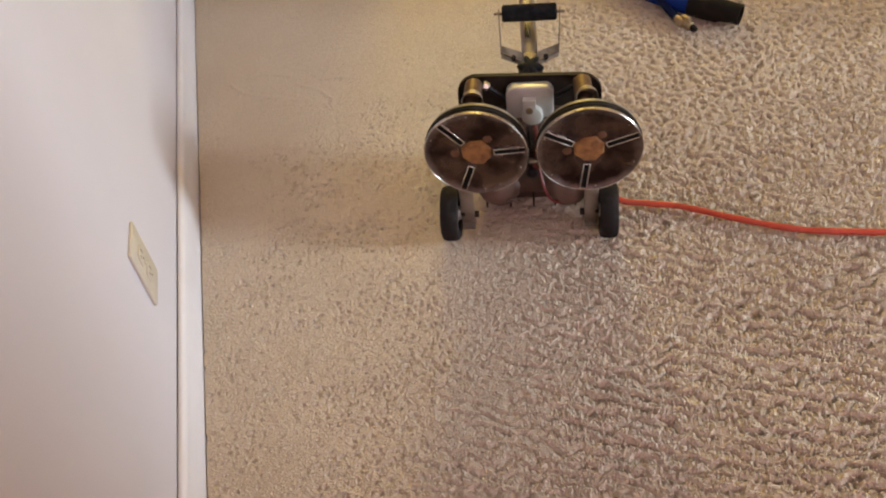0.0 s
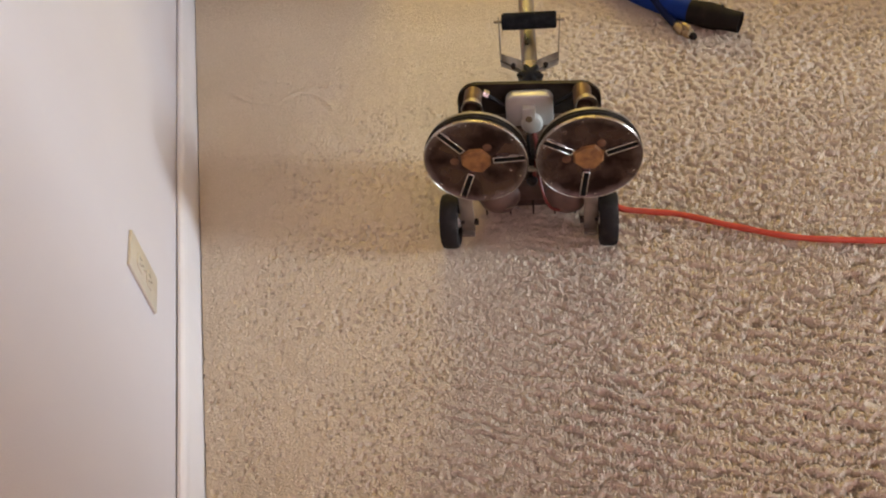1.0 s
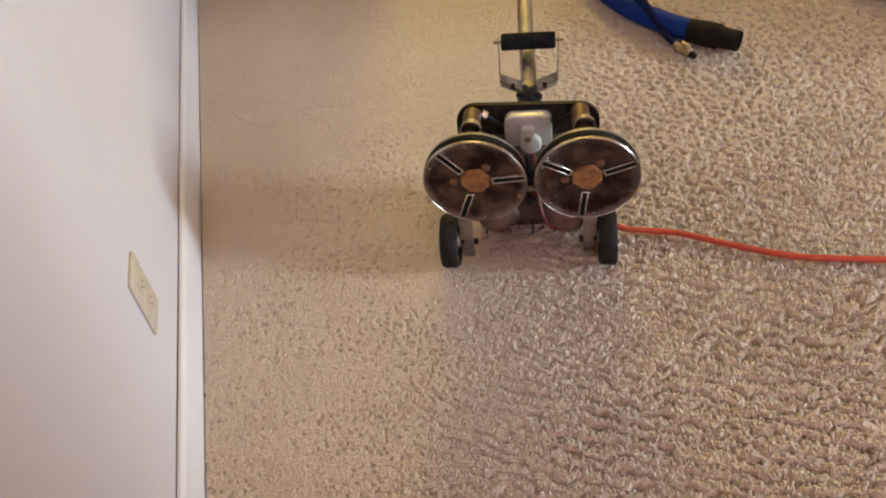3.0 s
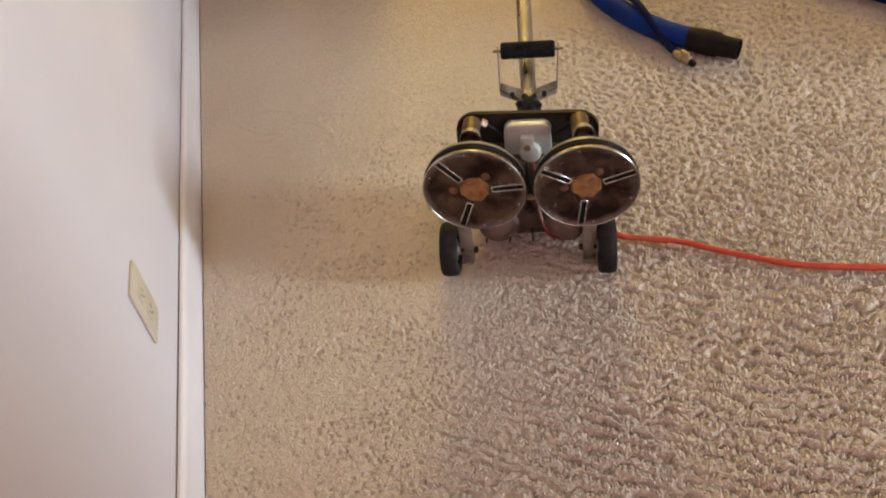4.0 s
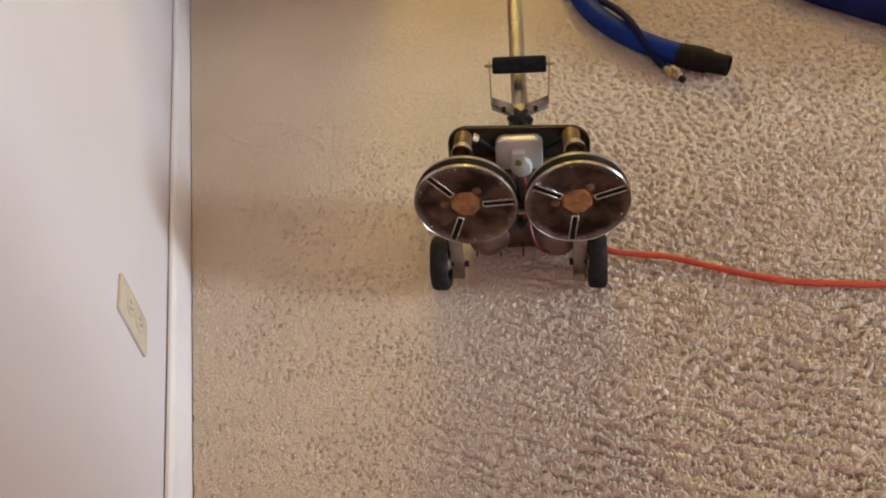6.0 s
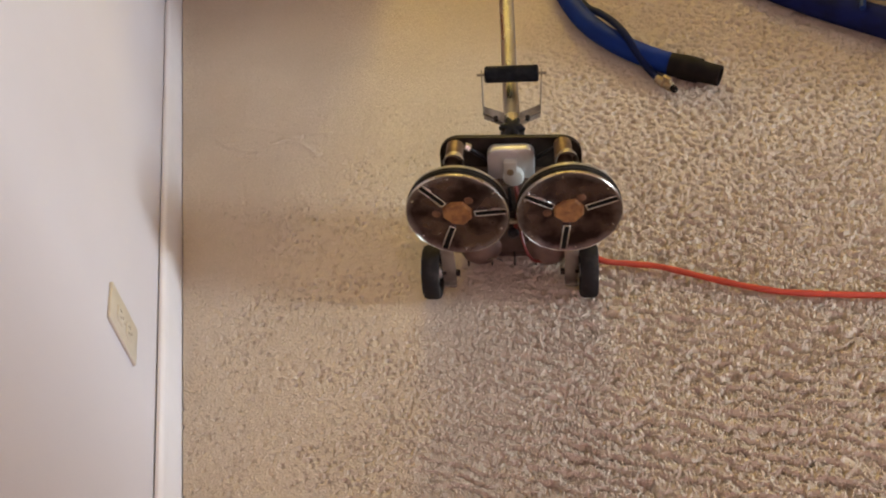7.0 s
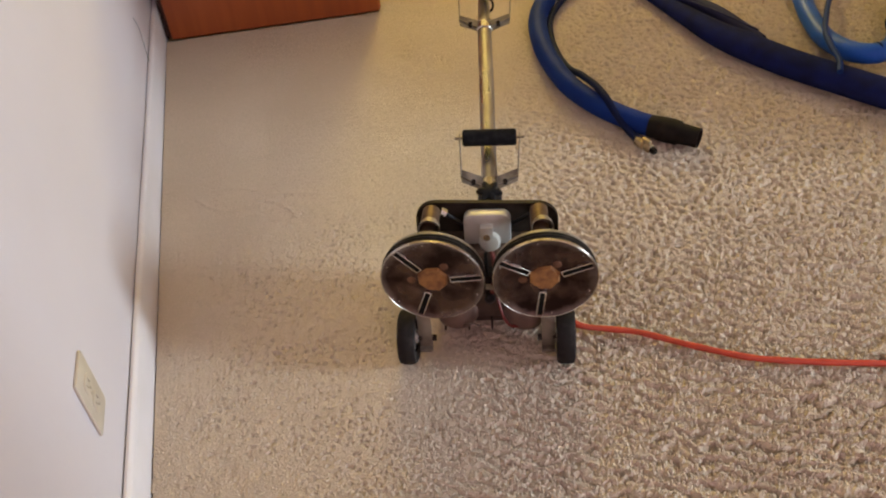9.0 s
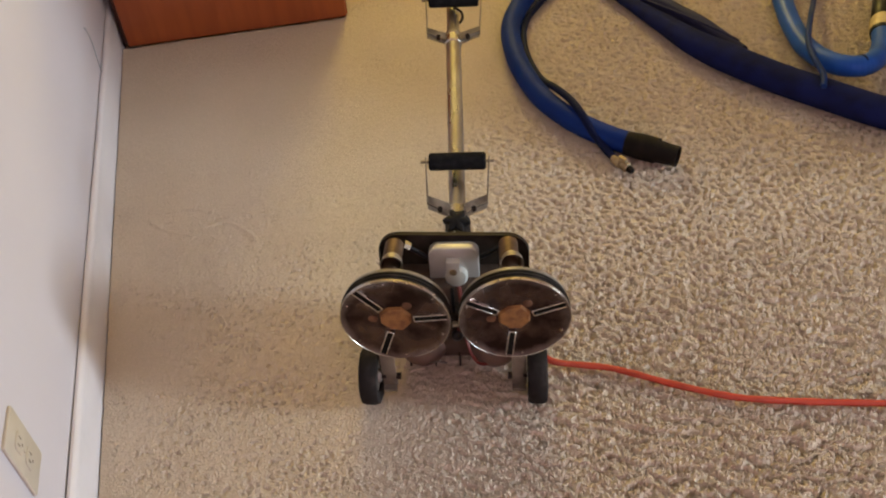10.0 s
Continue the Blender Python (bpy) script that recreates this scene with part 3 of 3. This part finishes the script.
    part("clamp", rod(base - TUBE_WAY * 0.011, base + TUBE_WAY * 0.013, 0.0188, 28, 0.002), steel, g)
    return g


grip(0.298, 0.056, 0.089, 0.0590, "black foam roll grip")
grip(0.780, 0.050, 0.096, 0.0600, "black foam roll grip")
part("cable_hook", sweep([on_tube(0.86) + Vector((0.022 * math.cos(radians(a)), 0.006, 0.022 * math.sin(radians(a)))) for a in range(-60, 85, 18)], 0.003, 0.004, 8), deck_black, machine, "dark round cable hook")


# ---- orange cord ----
def cord(name, points, r, mat, label, category):
    return tagged(part(name, sweep(points, r, 0.012, 10), mat), label, category)


flex = thing("power_cord", pose(0, 0, 0), "orange-red round power cord lying on the carpet", "cord")
part("cable", sweep([(0.835, 1.322, 0.020), (0.857, 1.303, 0.014), (0.91, 1.284, 0.010), (0.96, 1.262, 0.0095), (1.05, 1.201, 0.010), (1.141, 1.149, 0.009), (1.236, 1.114, 0.0095), (1.32, 1.089, 0.009), (1.46, 1.05, 0.009), (1.62, 1.02, 0.009), (1.9, 1.0, 0.009)], lambda u: 0.0062 + 0.0004 * math.sin(90 * u), 0.008, 12), cord_red, flex)
part("collar", rod((0.832, 1.324, 0.018), (0.846, 1.313, 0.014), 0.0075, 12), chrome, flex, "shiny cord collar")


# ---- hoses ----
HR = 0.0268
hose = thing("vacuum_hose", pose(0, 0, 0), "blue ribbed vacuum hose with a black cuff lying on the carpet", "hose")
part("tube", sweep([(1.214, 1.848, 0.027), (1.159, 1.904, 0.027), (1.103, 1.986, 0.027), (1.062, 2.088, 0.027), (1.047, 2.203, 0.027), (1.049, 2.304, 0.027), (1.066, 2.405, 0.027), (1.102, 2.489, 0.027), (1.170, 2.585, 0.027), (1.29, 2.70, 0.027), (1.44, 2.80, 0.027)], HR, 0.0022, 18, 0.0002, 0.0088), hose_blue, hose, "blue ribbed tube")
cuff_way = Vector((0.090, -0.078, 0.0))
cuff = part("cuff", moved(lathe([(0.0275, -0.012), (0.0284, -0.006), (0.0284, 0.008), (0.0274, 0.012), (0.0268, 0.056), (0.0244, 0.088), (0.0242, 0.110), (0.0208, 0.110), (0.0205, 0.02), (0, 0.02)], 32), aim((1.206, 1.855, 0.027), cuff_way)), cuff_black, hose, "black tapered rubber cuff")
wrap = bmesh.new()
rng = random.Random(4)
rings = []
for k in range(9):
    rings.append([wrap.verts.new(((0.0288 + 0.0022 * rng.random()) * math.cos(6.2832 * q / 26), (0.0288 + 0.0022 * rng.random()) * math.sin(6.2832 * q / 26), 0.010 + 0.0062 * k + 0.002 * rng.random())) for q in range(26)])
for a, b in zip(rings, rings[1:]):
    for q in range(26):
        wrap.faces.new((a[q], a[(q + 1) % 26], b[(q + 1) % 26], b[q]))
part("tape_wrap", moved(wrap, aim((1.206, 1.855, 0.027), cuff_way)), cuff_black, cuff, "frayed black tape")
line = thing("solution_hose", pose(0, 0, 0), "thin dark solution hose with a worn brass coupling", "hose")
part("tube", sweep([(1.160, 1.828, 0.013), (1.146, 1.868, 0.020), (1.127, 1.918, 0.044), (1.118, 1.957, 0.061), (1.108, 2.02, 0.062), (1.094, 2.09, 0.050), (1.084, 2.16, 0.026), (1.081, 2.24, 0.014), (1.086, 2.33, 0.012), (1.106, 2.42, 0.012), (1.15, 2.50, 0.012), (1.25, 2.61, 0.012)], 0.0092, 0.006, 12), thin_hose_navy, line, "thin navy tube")
way = Vector((0.030, -0.062, 0.0)).normalized()
coupling = part("coupling", moved(lathe([(0.0, -0.012), (0.0105, -0.012), (0.0105, 0.002), (0.0125, 0.003), (0.0125, 0.014), (0.009, 0.015), (0.009, 0.020), (0.0115, 0.021), (0.0115, 0.034), (0.0095, 0.036), (0.006, 0.036), (0.006, 0.02), (0, 0.02)], 14), aim(Vector((1.160, 1.824, 0.013)), way)), brass, line, "worn brass coupling")
part("lever", moved(box(-0.004, -0.011, 0.008, 0.004, 0.011, 0.03, 0.001), aim(Vector((1.160, 1.824, 0.023)), way)), brass, coupling)
part("nipple", moved(lathe([(0.006, 0.03), (0.0085, 0.034), (0.0085, 0.046), (0.006, 0.05), (0, 0.05)], 6), aim(Vector((1.160, 1.824, 0.013)), way)), cuff_black, coupling, "dark threaded end")

sleeve = thing("hose_sleeve", pose(0, 0, 0), "dark navy fabric-sleeved hose lying across the carpet", "hose")
part("tube", sweep([(1.30, 2.76, 0.020), (1.375, 2.565, 0.020), (1.427, 2.425, 0.022), (1.462, 2.312, 0.028), (1.502, 2.190, 0.033), (1.563, 2.081, 0.034), (1.629, 1.983, 0.034), (1.720, 1.871, 0.034), (1.783, 1.798, 0.034), (1.893, 1.693, 0.034), (2.05, 1.555, 0.034), (2.28, 1.42, 0.034)], lambda u: 0.0165 + 0.0265 * min(1.0, max(0.0, (u - 0.16) / 0.24)), 0.010, 24, flat=0.80), hose_navy, sleeve, "navy woven sleeve")
# Thin grey-blue hose that runs over onto the sleeve.
part("thin_strand", sweep([(1.395, 2.56, 0.036), (1.447, 2.430, 0.042), (1.488, 2.325, 0.056), (1.537, 2.228, 0.062), (1.590, 2.135, 0.058)], 0.0030, 0.012, 8), hose_slate, sleeve, "thin slate-blue hose running onto the sleeve")
inner_line = thing("inner_hose", pose(0, 0, 0), "dark slate-blue hose running into the navy sleeve", "hose")
part("tube", sweep([(1.36, 2.78, 0.024), (1.432, 2.58, 0.024), (1.478, 2.45, 0.026), (1.514, 2.355, 0.030), (1.548, 2.27, 0.034), (1.576, 2.19, 0.030), (1.60, 2.13, 0.024)], lambda u: 0.0255 - 0.006 * u, 0.012, 18), hose_slate, inner_line)

coil = thing("coiled_hose", pose(0, 0, 0), "bright blue ribbed hose coiled on the carpet with a cream cuff", "hose")
part("tube", sweep([(1.99, 2.75, 0.03), (1.90, 2.58, 0.03), (1.845, 2.44, 0.03), (1.806, 2.33, 0.03), (1.770, 2.205, 0.03), (1.752, 2.085, 0.034), (1.766, 1.994, 0.046), (1.808, 1.950, 0.054), (1.864, 1.966, 0.050), (1.920, 2.025, 0.042), (1.958, 2.09, 0.036)], 0.0262, 0.0022, 18, 0.0002, 0.0088), hose_bright, coil, "bright blue ribbed tube")
part("joint_ring", moved(lathe([(0.0268, -0.003), (0.0276, -0.002), (0.0276, 0.002), (0.0268, 0.003)], 24), aim((1.822, 1.951, 0.0535), (1.0, 0.12, 0.0))), thin_hose_navy, coil, "dark joint line")
end_way = (0.052, 0.085, 0.0)
part("collar", moved(lathe([(0.026, -0.012), (0.029, -0.010), (0.030, 0.0), (0.028, 0.002)], 28), aim((1.958, 2.09, 0.036), end_way)), black_plastic, coil, "black hose collar")
part("cuff", moved(lathe([(0.026, 0.0), (0.029, 0.002), (0.0305, 0.008), (0.0305, 0.050), (0.028, 0.056), (0.026, 0.056)], 28), aim((1.958, 2.09, 0.036), end_way)), cuff_cream, coil, "cream plastic cuff")
part("end_piece", moved(lathe([(0.026, 0.054), (0.029, 0.058), (0.028, 0.16), (0.024, 0.17), (0, 0.17)], 28), aim((1.958, 2.09, 0.036), end_way)), black_plastic, coil, "black hose end")
thin = thing("thin_blue_hose", pose(0, 0, 0), "thin dark blue hose crossing over the coiled hose", "hose")
part("tube", sweep([(2.06, 2.62, 0.010), (1.96, 2.44, 0.013), (1.880, 2.296, 0.028), (1.805, 2.18, 0.060), (1.740, 2.07, 0.071), (1.706, 1.985, 0.083), (1.695, 1.913, 0.080), (1.676, 1.872, 0.076)], 0.0076, 0.008, 12), thin_hose_blue, thin)


# ---- carpet pile ----
def field(x, y, scale, seed, both=None):
    """Smooth noise from -1 to 1 over the plan, with features of about the given size, or of two sizes along x and y."""
    rng = np.random.default_rng(seed)
    grid = rng.uniform(-1, 1, (256, 256))
    sx, sy = both or (scale, scale)
    u, v = x / sx + 57.3, y / sy + 31.7
    i, j = np.floor(u).astype(int), np.floor(v).astype(int)
    a, b = u - i, v - j
    a, b = a * a * (3 - 2 * a), b * b * (3 - 2 * b)
    g = lambda p, q: grid[p % 256, q % 256]
    return (g(i, j) * (1 - a) + g(i + 1, j) * a) * (1 - b) + (g(i, j + 1) * (1 - a) + g(i + 1, j + 1) * a) * b


def shaggy(x, y):
    """How shaggy the pile is: 0 where it is brushed flat beside the wall, 1 beyond."""
    edge = 0.35 + 0.46 * (y - 0.85) + 0.05 * field(x, y, 0.16, 3) + 0.02 * field(x, y, 0.05, 6)
    s = np.clip((x - edge + 0.11) / 0.54, 0, 1)
    return 0.5 * (s + s * s * (3 - 2 * s))


def locks(x, y, w, h, turn, seed):
    """The lock of yarn that each place belongs to: how far off its middle lies, how near its rim, and three chances of its own."""
    rng = np.random.default_rng(seed)
    jit = rng.uniform(-0.40, 0.40, (2, 256, 256))
    own = rng.uniform(-1, 1, (3, 256, 256))
    ca, sa = math.cos(radians(turn)), math.sin(radians(turn))
    qx, qy = ca * x + sa * y + 0.006 * field(x, y, 0.03, seed + 1), -sa * x + ca * y + 0.006 * field(x, y, 0.03, seed + 2)
    v = qy / h
    row = np.floor(v).astype(int)
    best = np.full(len(x), 9.0)
    second = np.full(len(x), 9.0)
    mx, my, chance = np.zeros(len(x)), np.zeros(len(x)), np.zeros((3, len(x)))
    for b in (-1, 0, 1):
        r = row + b
        u = qx / w + 0.43 * r
        col = np.floor(u).astype(int)
        for a in (-1, 0, 1):
            c = col + a
            p, q = c % 256, r % 256
            du = c + 0.5 + jit[0, p, q] - u
            dv = r + 0.5 + jit[1, p, q] - v
            d = np.hypot(du, dv)
            near = d < best
            second = np.where(near, best, np.minimum(second, d))
            mx, my = np.where(near, du * w, mx), np.where(near, dv * h, my)
            chance = np.where(near, own[:, p, q], chance)
            best = np.where(near, d, best)
    return ca * mx - sa * my, sa * mx + ca * my, np.clip((second - best) / 0.5, 0, 1), chance


def strokes(x, y):
    """Pale arcs where the cleaning tool has raised the brushed pile."""
    out = np.zeros(len(x))
    for cx, cy, r, a0, a1 in ((0.21, 1.775, 0.125, 10, 75), (0.16, 1.83, 0.13, 40, 110), (0.24, 2.02, 0.16, 200, 265), (0.30, 1.70, 0.20, 60, 120)):
        d = np.hypot(x - cx, y - cy) - r
        a = np.degrees(np.arctan2(y - cy, x - cx)) % 360
        out += np.exp(-((d / 0.004) ** 2)) * np.clip((a - a0) / 12, 0, 1) * np.clip((a1 - a) / 12, 0, 1)
    return out


def pits(x, y):
    """Small dark holes between the yarn ends."""
    rng = np.random.default_rng(18)
    jit = rng.uniform(-0.3, 0.3, (2, 256, 256))
    size = rng.uniform(-1.0, 1.0, (256, 256))
    v = y / 0.0125
    j = np.floor(v).astype(int)
    u = x / 0.0125 + 0.37 * j
    i = np.floor(u).astype(int)
    p, q = i % 256, j % 256
    d = 0.0125 * np.hypot(u - i - 0.5 - jit[0, p, q], (v - j - 0.5 - jit[1, p, q]) * 0.8)
    wide = np.clip(0.0001 + 0.0007 * np.clip((1.3 - y) / 0.4, 0, 1) - 0.0018 * np.clip((y - 1.6) / 0.4, 0, 1) + 0.0021 * size[p, q] + 0.0016 * field(x, y, 0.09, 19) + 0.0016 * x, 0.0, 0.0032)
    return 0.22 * np.clip(1.5 - d / (wide + 1e-6), 0, 1)


def flecks(x, y):
    """Sparse slanting dark gaps between the locks of the combed far pile."""
    rng = np.random.default_rng(41)
    jit = rng.uniform(-0.30, 0.30, (3, 256, 256))
    ca, sa = math.cos(radians(-32)), math.sin(radians(-32))
    qx = ca * x + sa * y + 0.010 * field(x, y, 0.05, 42) + 0.005 * field(x, y, 0.016, 43)
    qy = -sa * x + ca * y + 0.010 * field(x, y, 0.06, 44) + 0.005 * field(x, y, 0.015, 45)
    v = qy / 0.0165
    j = np.floor(v).astype(int)
    u = qx / 0.0230 + 0.41 * j
    i = np.floor(u).astype(int)
    p, q = i % 256, j % 256
    du, dv = (u - i - 0.5 - jit[0, p, q]) * 0.0230, (v - j - 0.5 - jit[1, p, q]) * 0.0165
    return np.clip(1.5 - np.hypot(du / (0.0068 + 0.012 * jit[2, p, q]), dv / 0.0037), 0, 1)


def combed(x, y):
    """The ridges that combing left in the shaggy pile: their height, which way the yarn parts along y, and the gaps between them."""
    ca, sa = math.cos(radians(-26)), math.sin(radians(-26))
    qx = ca * x + sa * y + 0.012 * field(x, y, 0.07, 4)
    qy = -sa * x + ca * y + 0.012 * field(x, y, 0.10, 5)
    far = np.clip((y - 1.05) / 0.55 + 0.25 * field(x, y, 0.12, 13), 0, 1)
    phase = -qy / 0.0245 + 0.40 * field(qx, qy, 0.0, 31, (0.050, 0.040)) + 0.40 * field(qx, qy, 0.0, 32, (0.0170, 0.016))
    saw = phase - np.floor(phase)
    gap = np.exp(-((saw / 0.24) ** 2)) + np.exp(-(((1 - saw) / 0.11) ** 2))
    part_way = np.exp(-(((1 - saw) / 0.20) ** 2)) - np.exp(-((saw / 0.28) ** 2))
    hold = (1 - 0.8 * far) * np.clip(0.88 + 0.55 * field(x, y, 0.028, 33), 0.0, 1.15)
    return hold * (0.6 * saw - 0.25 - 0.75 * gap), hold * part_way, hold * gap


def relief(x, y):
    """The height of the pile's body, with the ridges, the gaps between locks and the small pits, and how shaggy it is."""
    s = shaggy(x, y)
    ridge, _, _ = combed(x, y)
    _, _, rim, chance = locks(x, y, 0.0105, 0.0140, 20, 11)
    loose = np.clip(0.50 + 1.1 * field(x, y, 0.016, 28), 0, 1.4)
    far = np.clip((y - 1.05) / 0.45, 0, 1)
    rough = 0.0142 * ridge - 0.0190 * far * flecks(x, y) - 0.0052 * (1 - 0.6 * far) * loose * np.exp(-((rim / 0.32) ** 2)) + 0.0010 * chance[2] + 0.0014 * field(x, y, 0.045, 17)
    brushed = 0.0004 * field(x, y, 0.011, 20) + 0.0004 * field(x, y, 0.0, 24, (0.05, 0.006)) + 0.0022 * strokes(x, y)
    return s * rough + (1 - s) * brushed - (0.032 - 0.022 * s) * pits(x, y), s


def inside(x, y):
    return (x > 0.0165) & (x < 2.16) & ~((y > 2.705 - 0.056 * x) & (x < 0.65)) & (y < 3.42 - 0.38 * x) & (y > 0.84 - 0.40 * x)


LEVEL = -0.0045


def carpet_sheet(x0, x1, y0, y1, gap):
    """The body of the pile as one close sheet with all its clumps and creases."""
    nx, ny = int((x1 - x0) / gap) + 1, int((y1 - y0) / gap) + 1
    gx, gy = np.meshgrid(x0 + np.arange(nx) * gap, y0 + np.arange(ny) * gap, indexing="ij")
    x, y = gx.ravel(), gy.ravel()
    h, s = relief(x, y)
    rng = np.random.default_rng(5)
    z = LEVEL + h + rng.normal(0, 0.00035, len(x))
    co = np.stack([x + rng.normal(0, 0.0005, len(x)), y + rng.normal(0, 0.0005, len(x)), z], -1)
    k = (np.arange(nx - 1)[:, None] * ny + np.arange(ny - 1)[None]).ravel()
    k = k[inside(x[k] + gap / 2, y[k] + gap / 2)]
    quads = np.stack([k, k + ny, k + ny + 1, k + 1], -1)
    used, back_to = np.unique(quads.ravel(), return_inverse=True)
    return grow("carpet", co[used], back_to.reshape(-1, 4), yarn_body)


def grow(name, co, faces, mat):
    """One mesh from arrays of places and of faces that all have the same number of corners."""
    me = bpy.data.meshes.new(name)
    me.vertices.add(len(co))
    me.vertices.foreach_set("co", np.ascontiguousarray(co).ravel())
    me.loops.add(faces.size)
    me.loops.foreach_set("vertex_index", np.ascontiguousarray(faces).ravel().astype(np.int32))
    me.polygons.add(len(faces))
    me.polygons.foreach_set("loop_start", (np.arange(len(faces)) * faces.shape[1]).astype(np.int32))
    me.update(calc_edges=True)
    me.validate()
    me.materials.append(mat)
    me.shade_smooth()
    return new(name, me)


def tufts(name, x, y, foot, rise, width, seed):
    """Upright, blunt, three-sided ends of yarn, gathered into locks and parted between the ridges where the pile is shaggy, and level beside the wall."""
    rng = np.random.default_rng(seed)
    n = len(x)
    h, s = relief(x, y)
    _, parting, gap = combed(x, y)
    bx, by, core, chance = locks(x, y, 0.0105, 0.0140, 20, 11)
    fx, fy, fine, small = locks(x, y, 0.0065, 0.0090, -4, 61)
    lie = rise * 0.40
    lx = s * (0.32 * bx + 0.0011 * chance[0]) + (1 - s) * (0.15 * fx + 0.0007 * small[0]) + lie * 0.5 * field(x, y, 0.13, 21) + rng.normal(0, 0.0005, n)
    ly = s * (0.32 * by + 0.0011 * chance[1] - 0.0030 * parting) + (1 - s) * (0.15 * fy + 0.0007 * small[1]) + lie * (0.6 * s - 0.3 + 0.5 * field(x, y, 0.10, 22)) + rng.normal(0, 0.0005, n)
    r = width * rng.uniform(0.75, 1.2, n)
    turn = rng.uniform(0, 6.2832, n)
    tall = s * (0.82 + 0.28 * core) * (1 - 0.30 * np.clip(gap, 0, 1)) + (1 - s) * (0.36 + 0.06 * fine + 0.05 * small[2])
    up = rise * (1 - 0.52 * np.clip((y - 1.1) / 0.5, 0, 1)) * rng.uniform(0.86, 1.12, n) * np.clip(tall, 0.12, 2)
    z = foot + h
    verts = np.zeros((n, 7, 3))
    for k in range(3):
        a = turn + 2.0944 * k
        verts[:, k] = np.stack([x + r * np.cos(a), y + r * np.sin(a), z - 0.002], -1)
        verts[:, 3 + k] = np.stack([x + lx * 0.85 + r * 0.95 * np.cos(a + 0.6), y + ly * 0.85 + r * 0.95 * np.sin(a + 0.6), z + up * 0.86], -1)
    verts[:, 6] = np.stack([x + lx, y + ly, z + up], -1)
    one = np.array([[0, 1, 4], [0, 4, 3], [1, 2, 5], [1, 5, 4], [2, 0, 3], [2, 3, 5], [3, 4, 6], [4, 5, 6], [5, 3, 6]])
    faces = (np.arange(n)[:, None, None] * 7 + one).reshape(-1, 3)
    return grow(name, verts.reshape(-1, 3), faces, yarn)


def scatter(x0, x1, y0, y1, gap, seed):
    rng = np.random.default_rng(seed)
    nx, ny = int((x1 - x0) / gap), int((y1 - y0) / gap)
    gx, gy = np.meshgrid(np.arange(nx), np.arange(ny), indexing="ij")
    x = x0 + (gx.ravel() + 0.5 * (gy.ravel() % 2) + rng.uniform(-0.45, 0.45, nx * ny)) * gap
    y = y0 + (gy.ravel() + rng.uniform(-0.45, 0.45, nx * ny)) * gap
    return x, y


sheet = carpet_sheet(0.0165, 2.16, 0.06, 3.35, 0.0034)
tagged(sheet, "beige cut-pile carpet, brushed by the wall and shaggy beyond", "carpet", kind="stuff")
tx, ty = scatter(0.0175, 2.16, 0.06, 3.35, 0.0046, 7)
ok = inside(tx, ty) & (pits(tx, ty) < 0.06) & ((flecks(tx, ty) < 0.6) | (ty < 1.3) | (shaggy(tx, ty) < 0.4))
tagged(tufts("carpet_tufts", tx[ok], ty[ok], LEVEL, 0.0049, 0.0023, 8), "beige yarn ends of the cut-pile carpet", "carpet", kind="stuff")
tx, ty = scatter(0.02, ROOM_X - 0.01, ROOM_Y0 + 0.01, ROOM_Y1 - 0.01, 0.04, 9)
ok = ~inside(tx, ty) & ~((ty > 2.69) & (ty < 3.25) & (tx < 0.72)) & ~(((ty > 1.26) | (ty < 0.23)) & (tx > 2.38) & (tx < 2.54)) & ~((tx > 2.40) & (tx < 2.52))
tagged(tufts("outer_tufts", tx[ok], ty[ok], -0.030, 0.022, 0.016, 10), "beige carpet pile of the outer room", "carpet", kind="stuff")
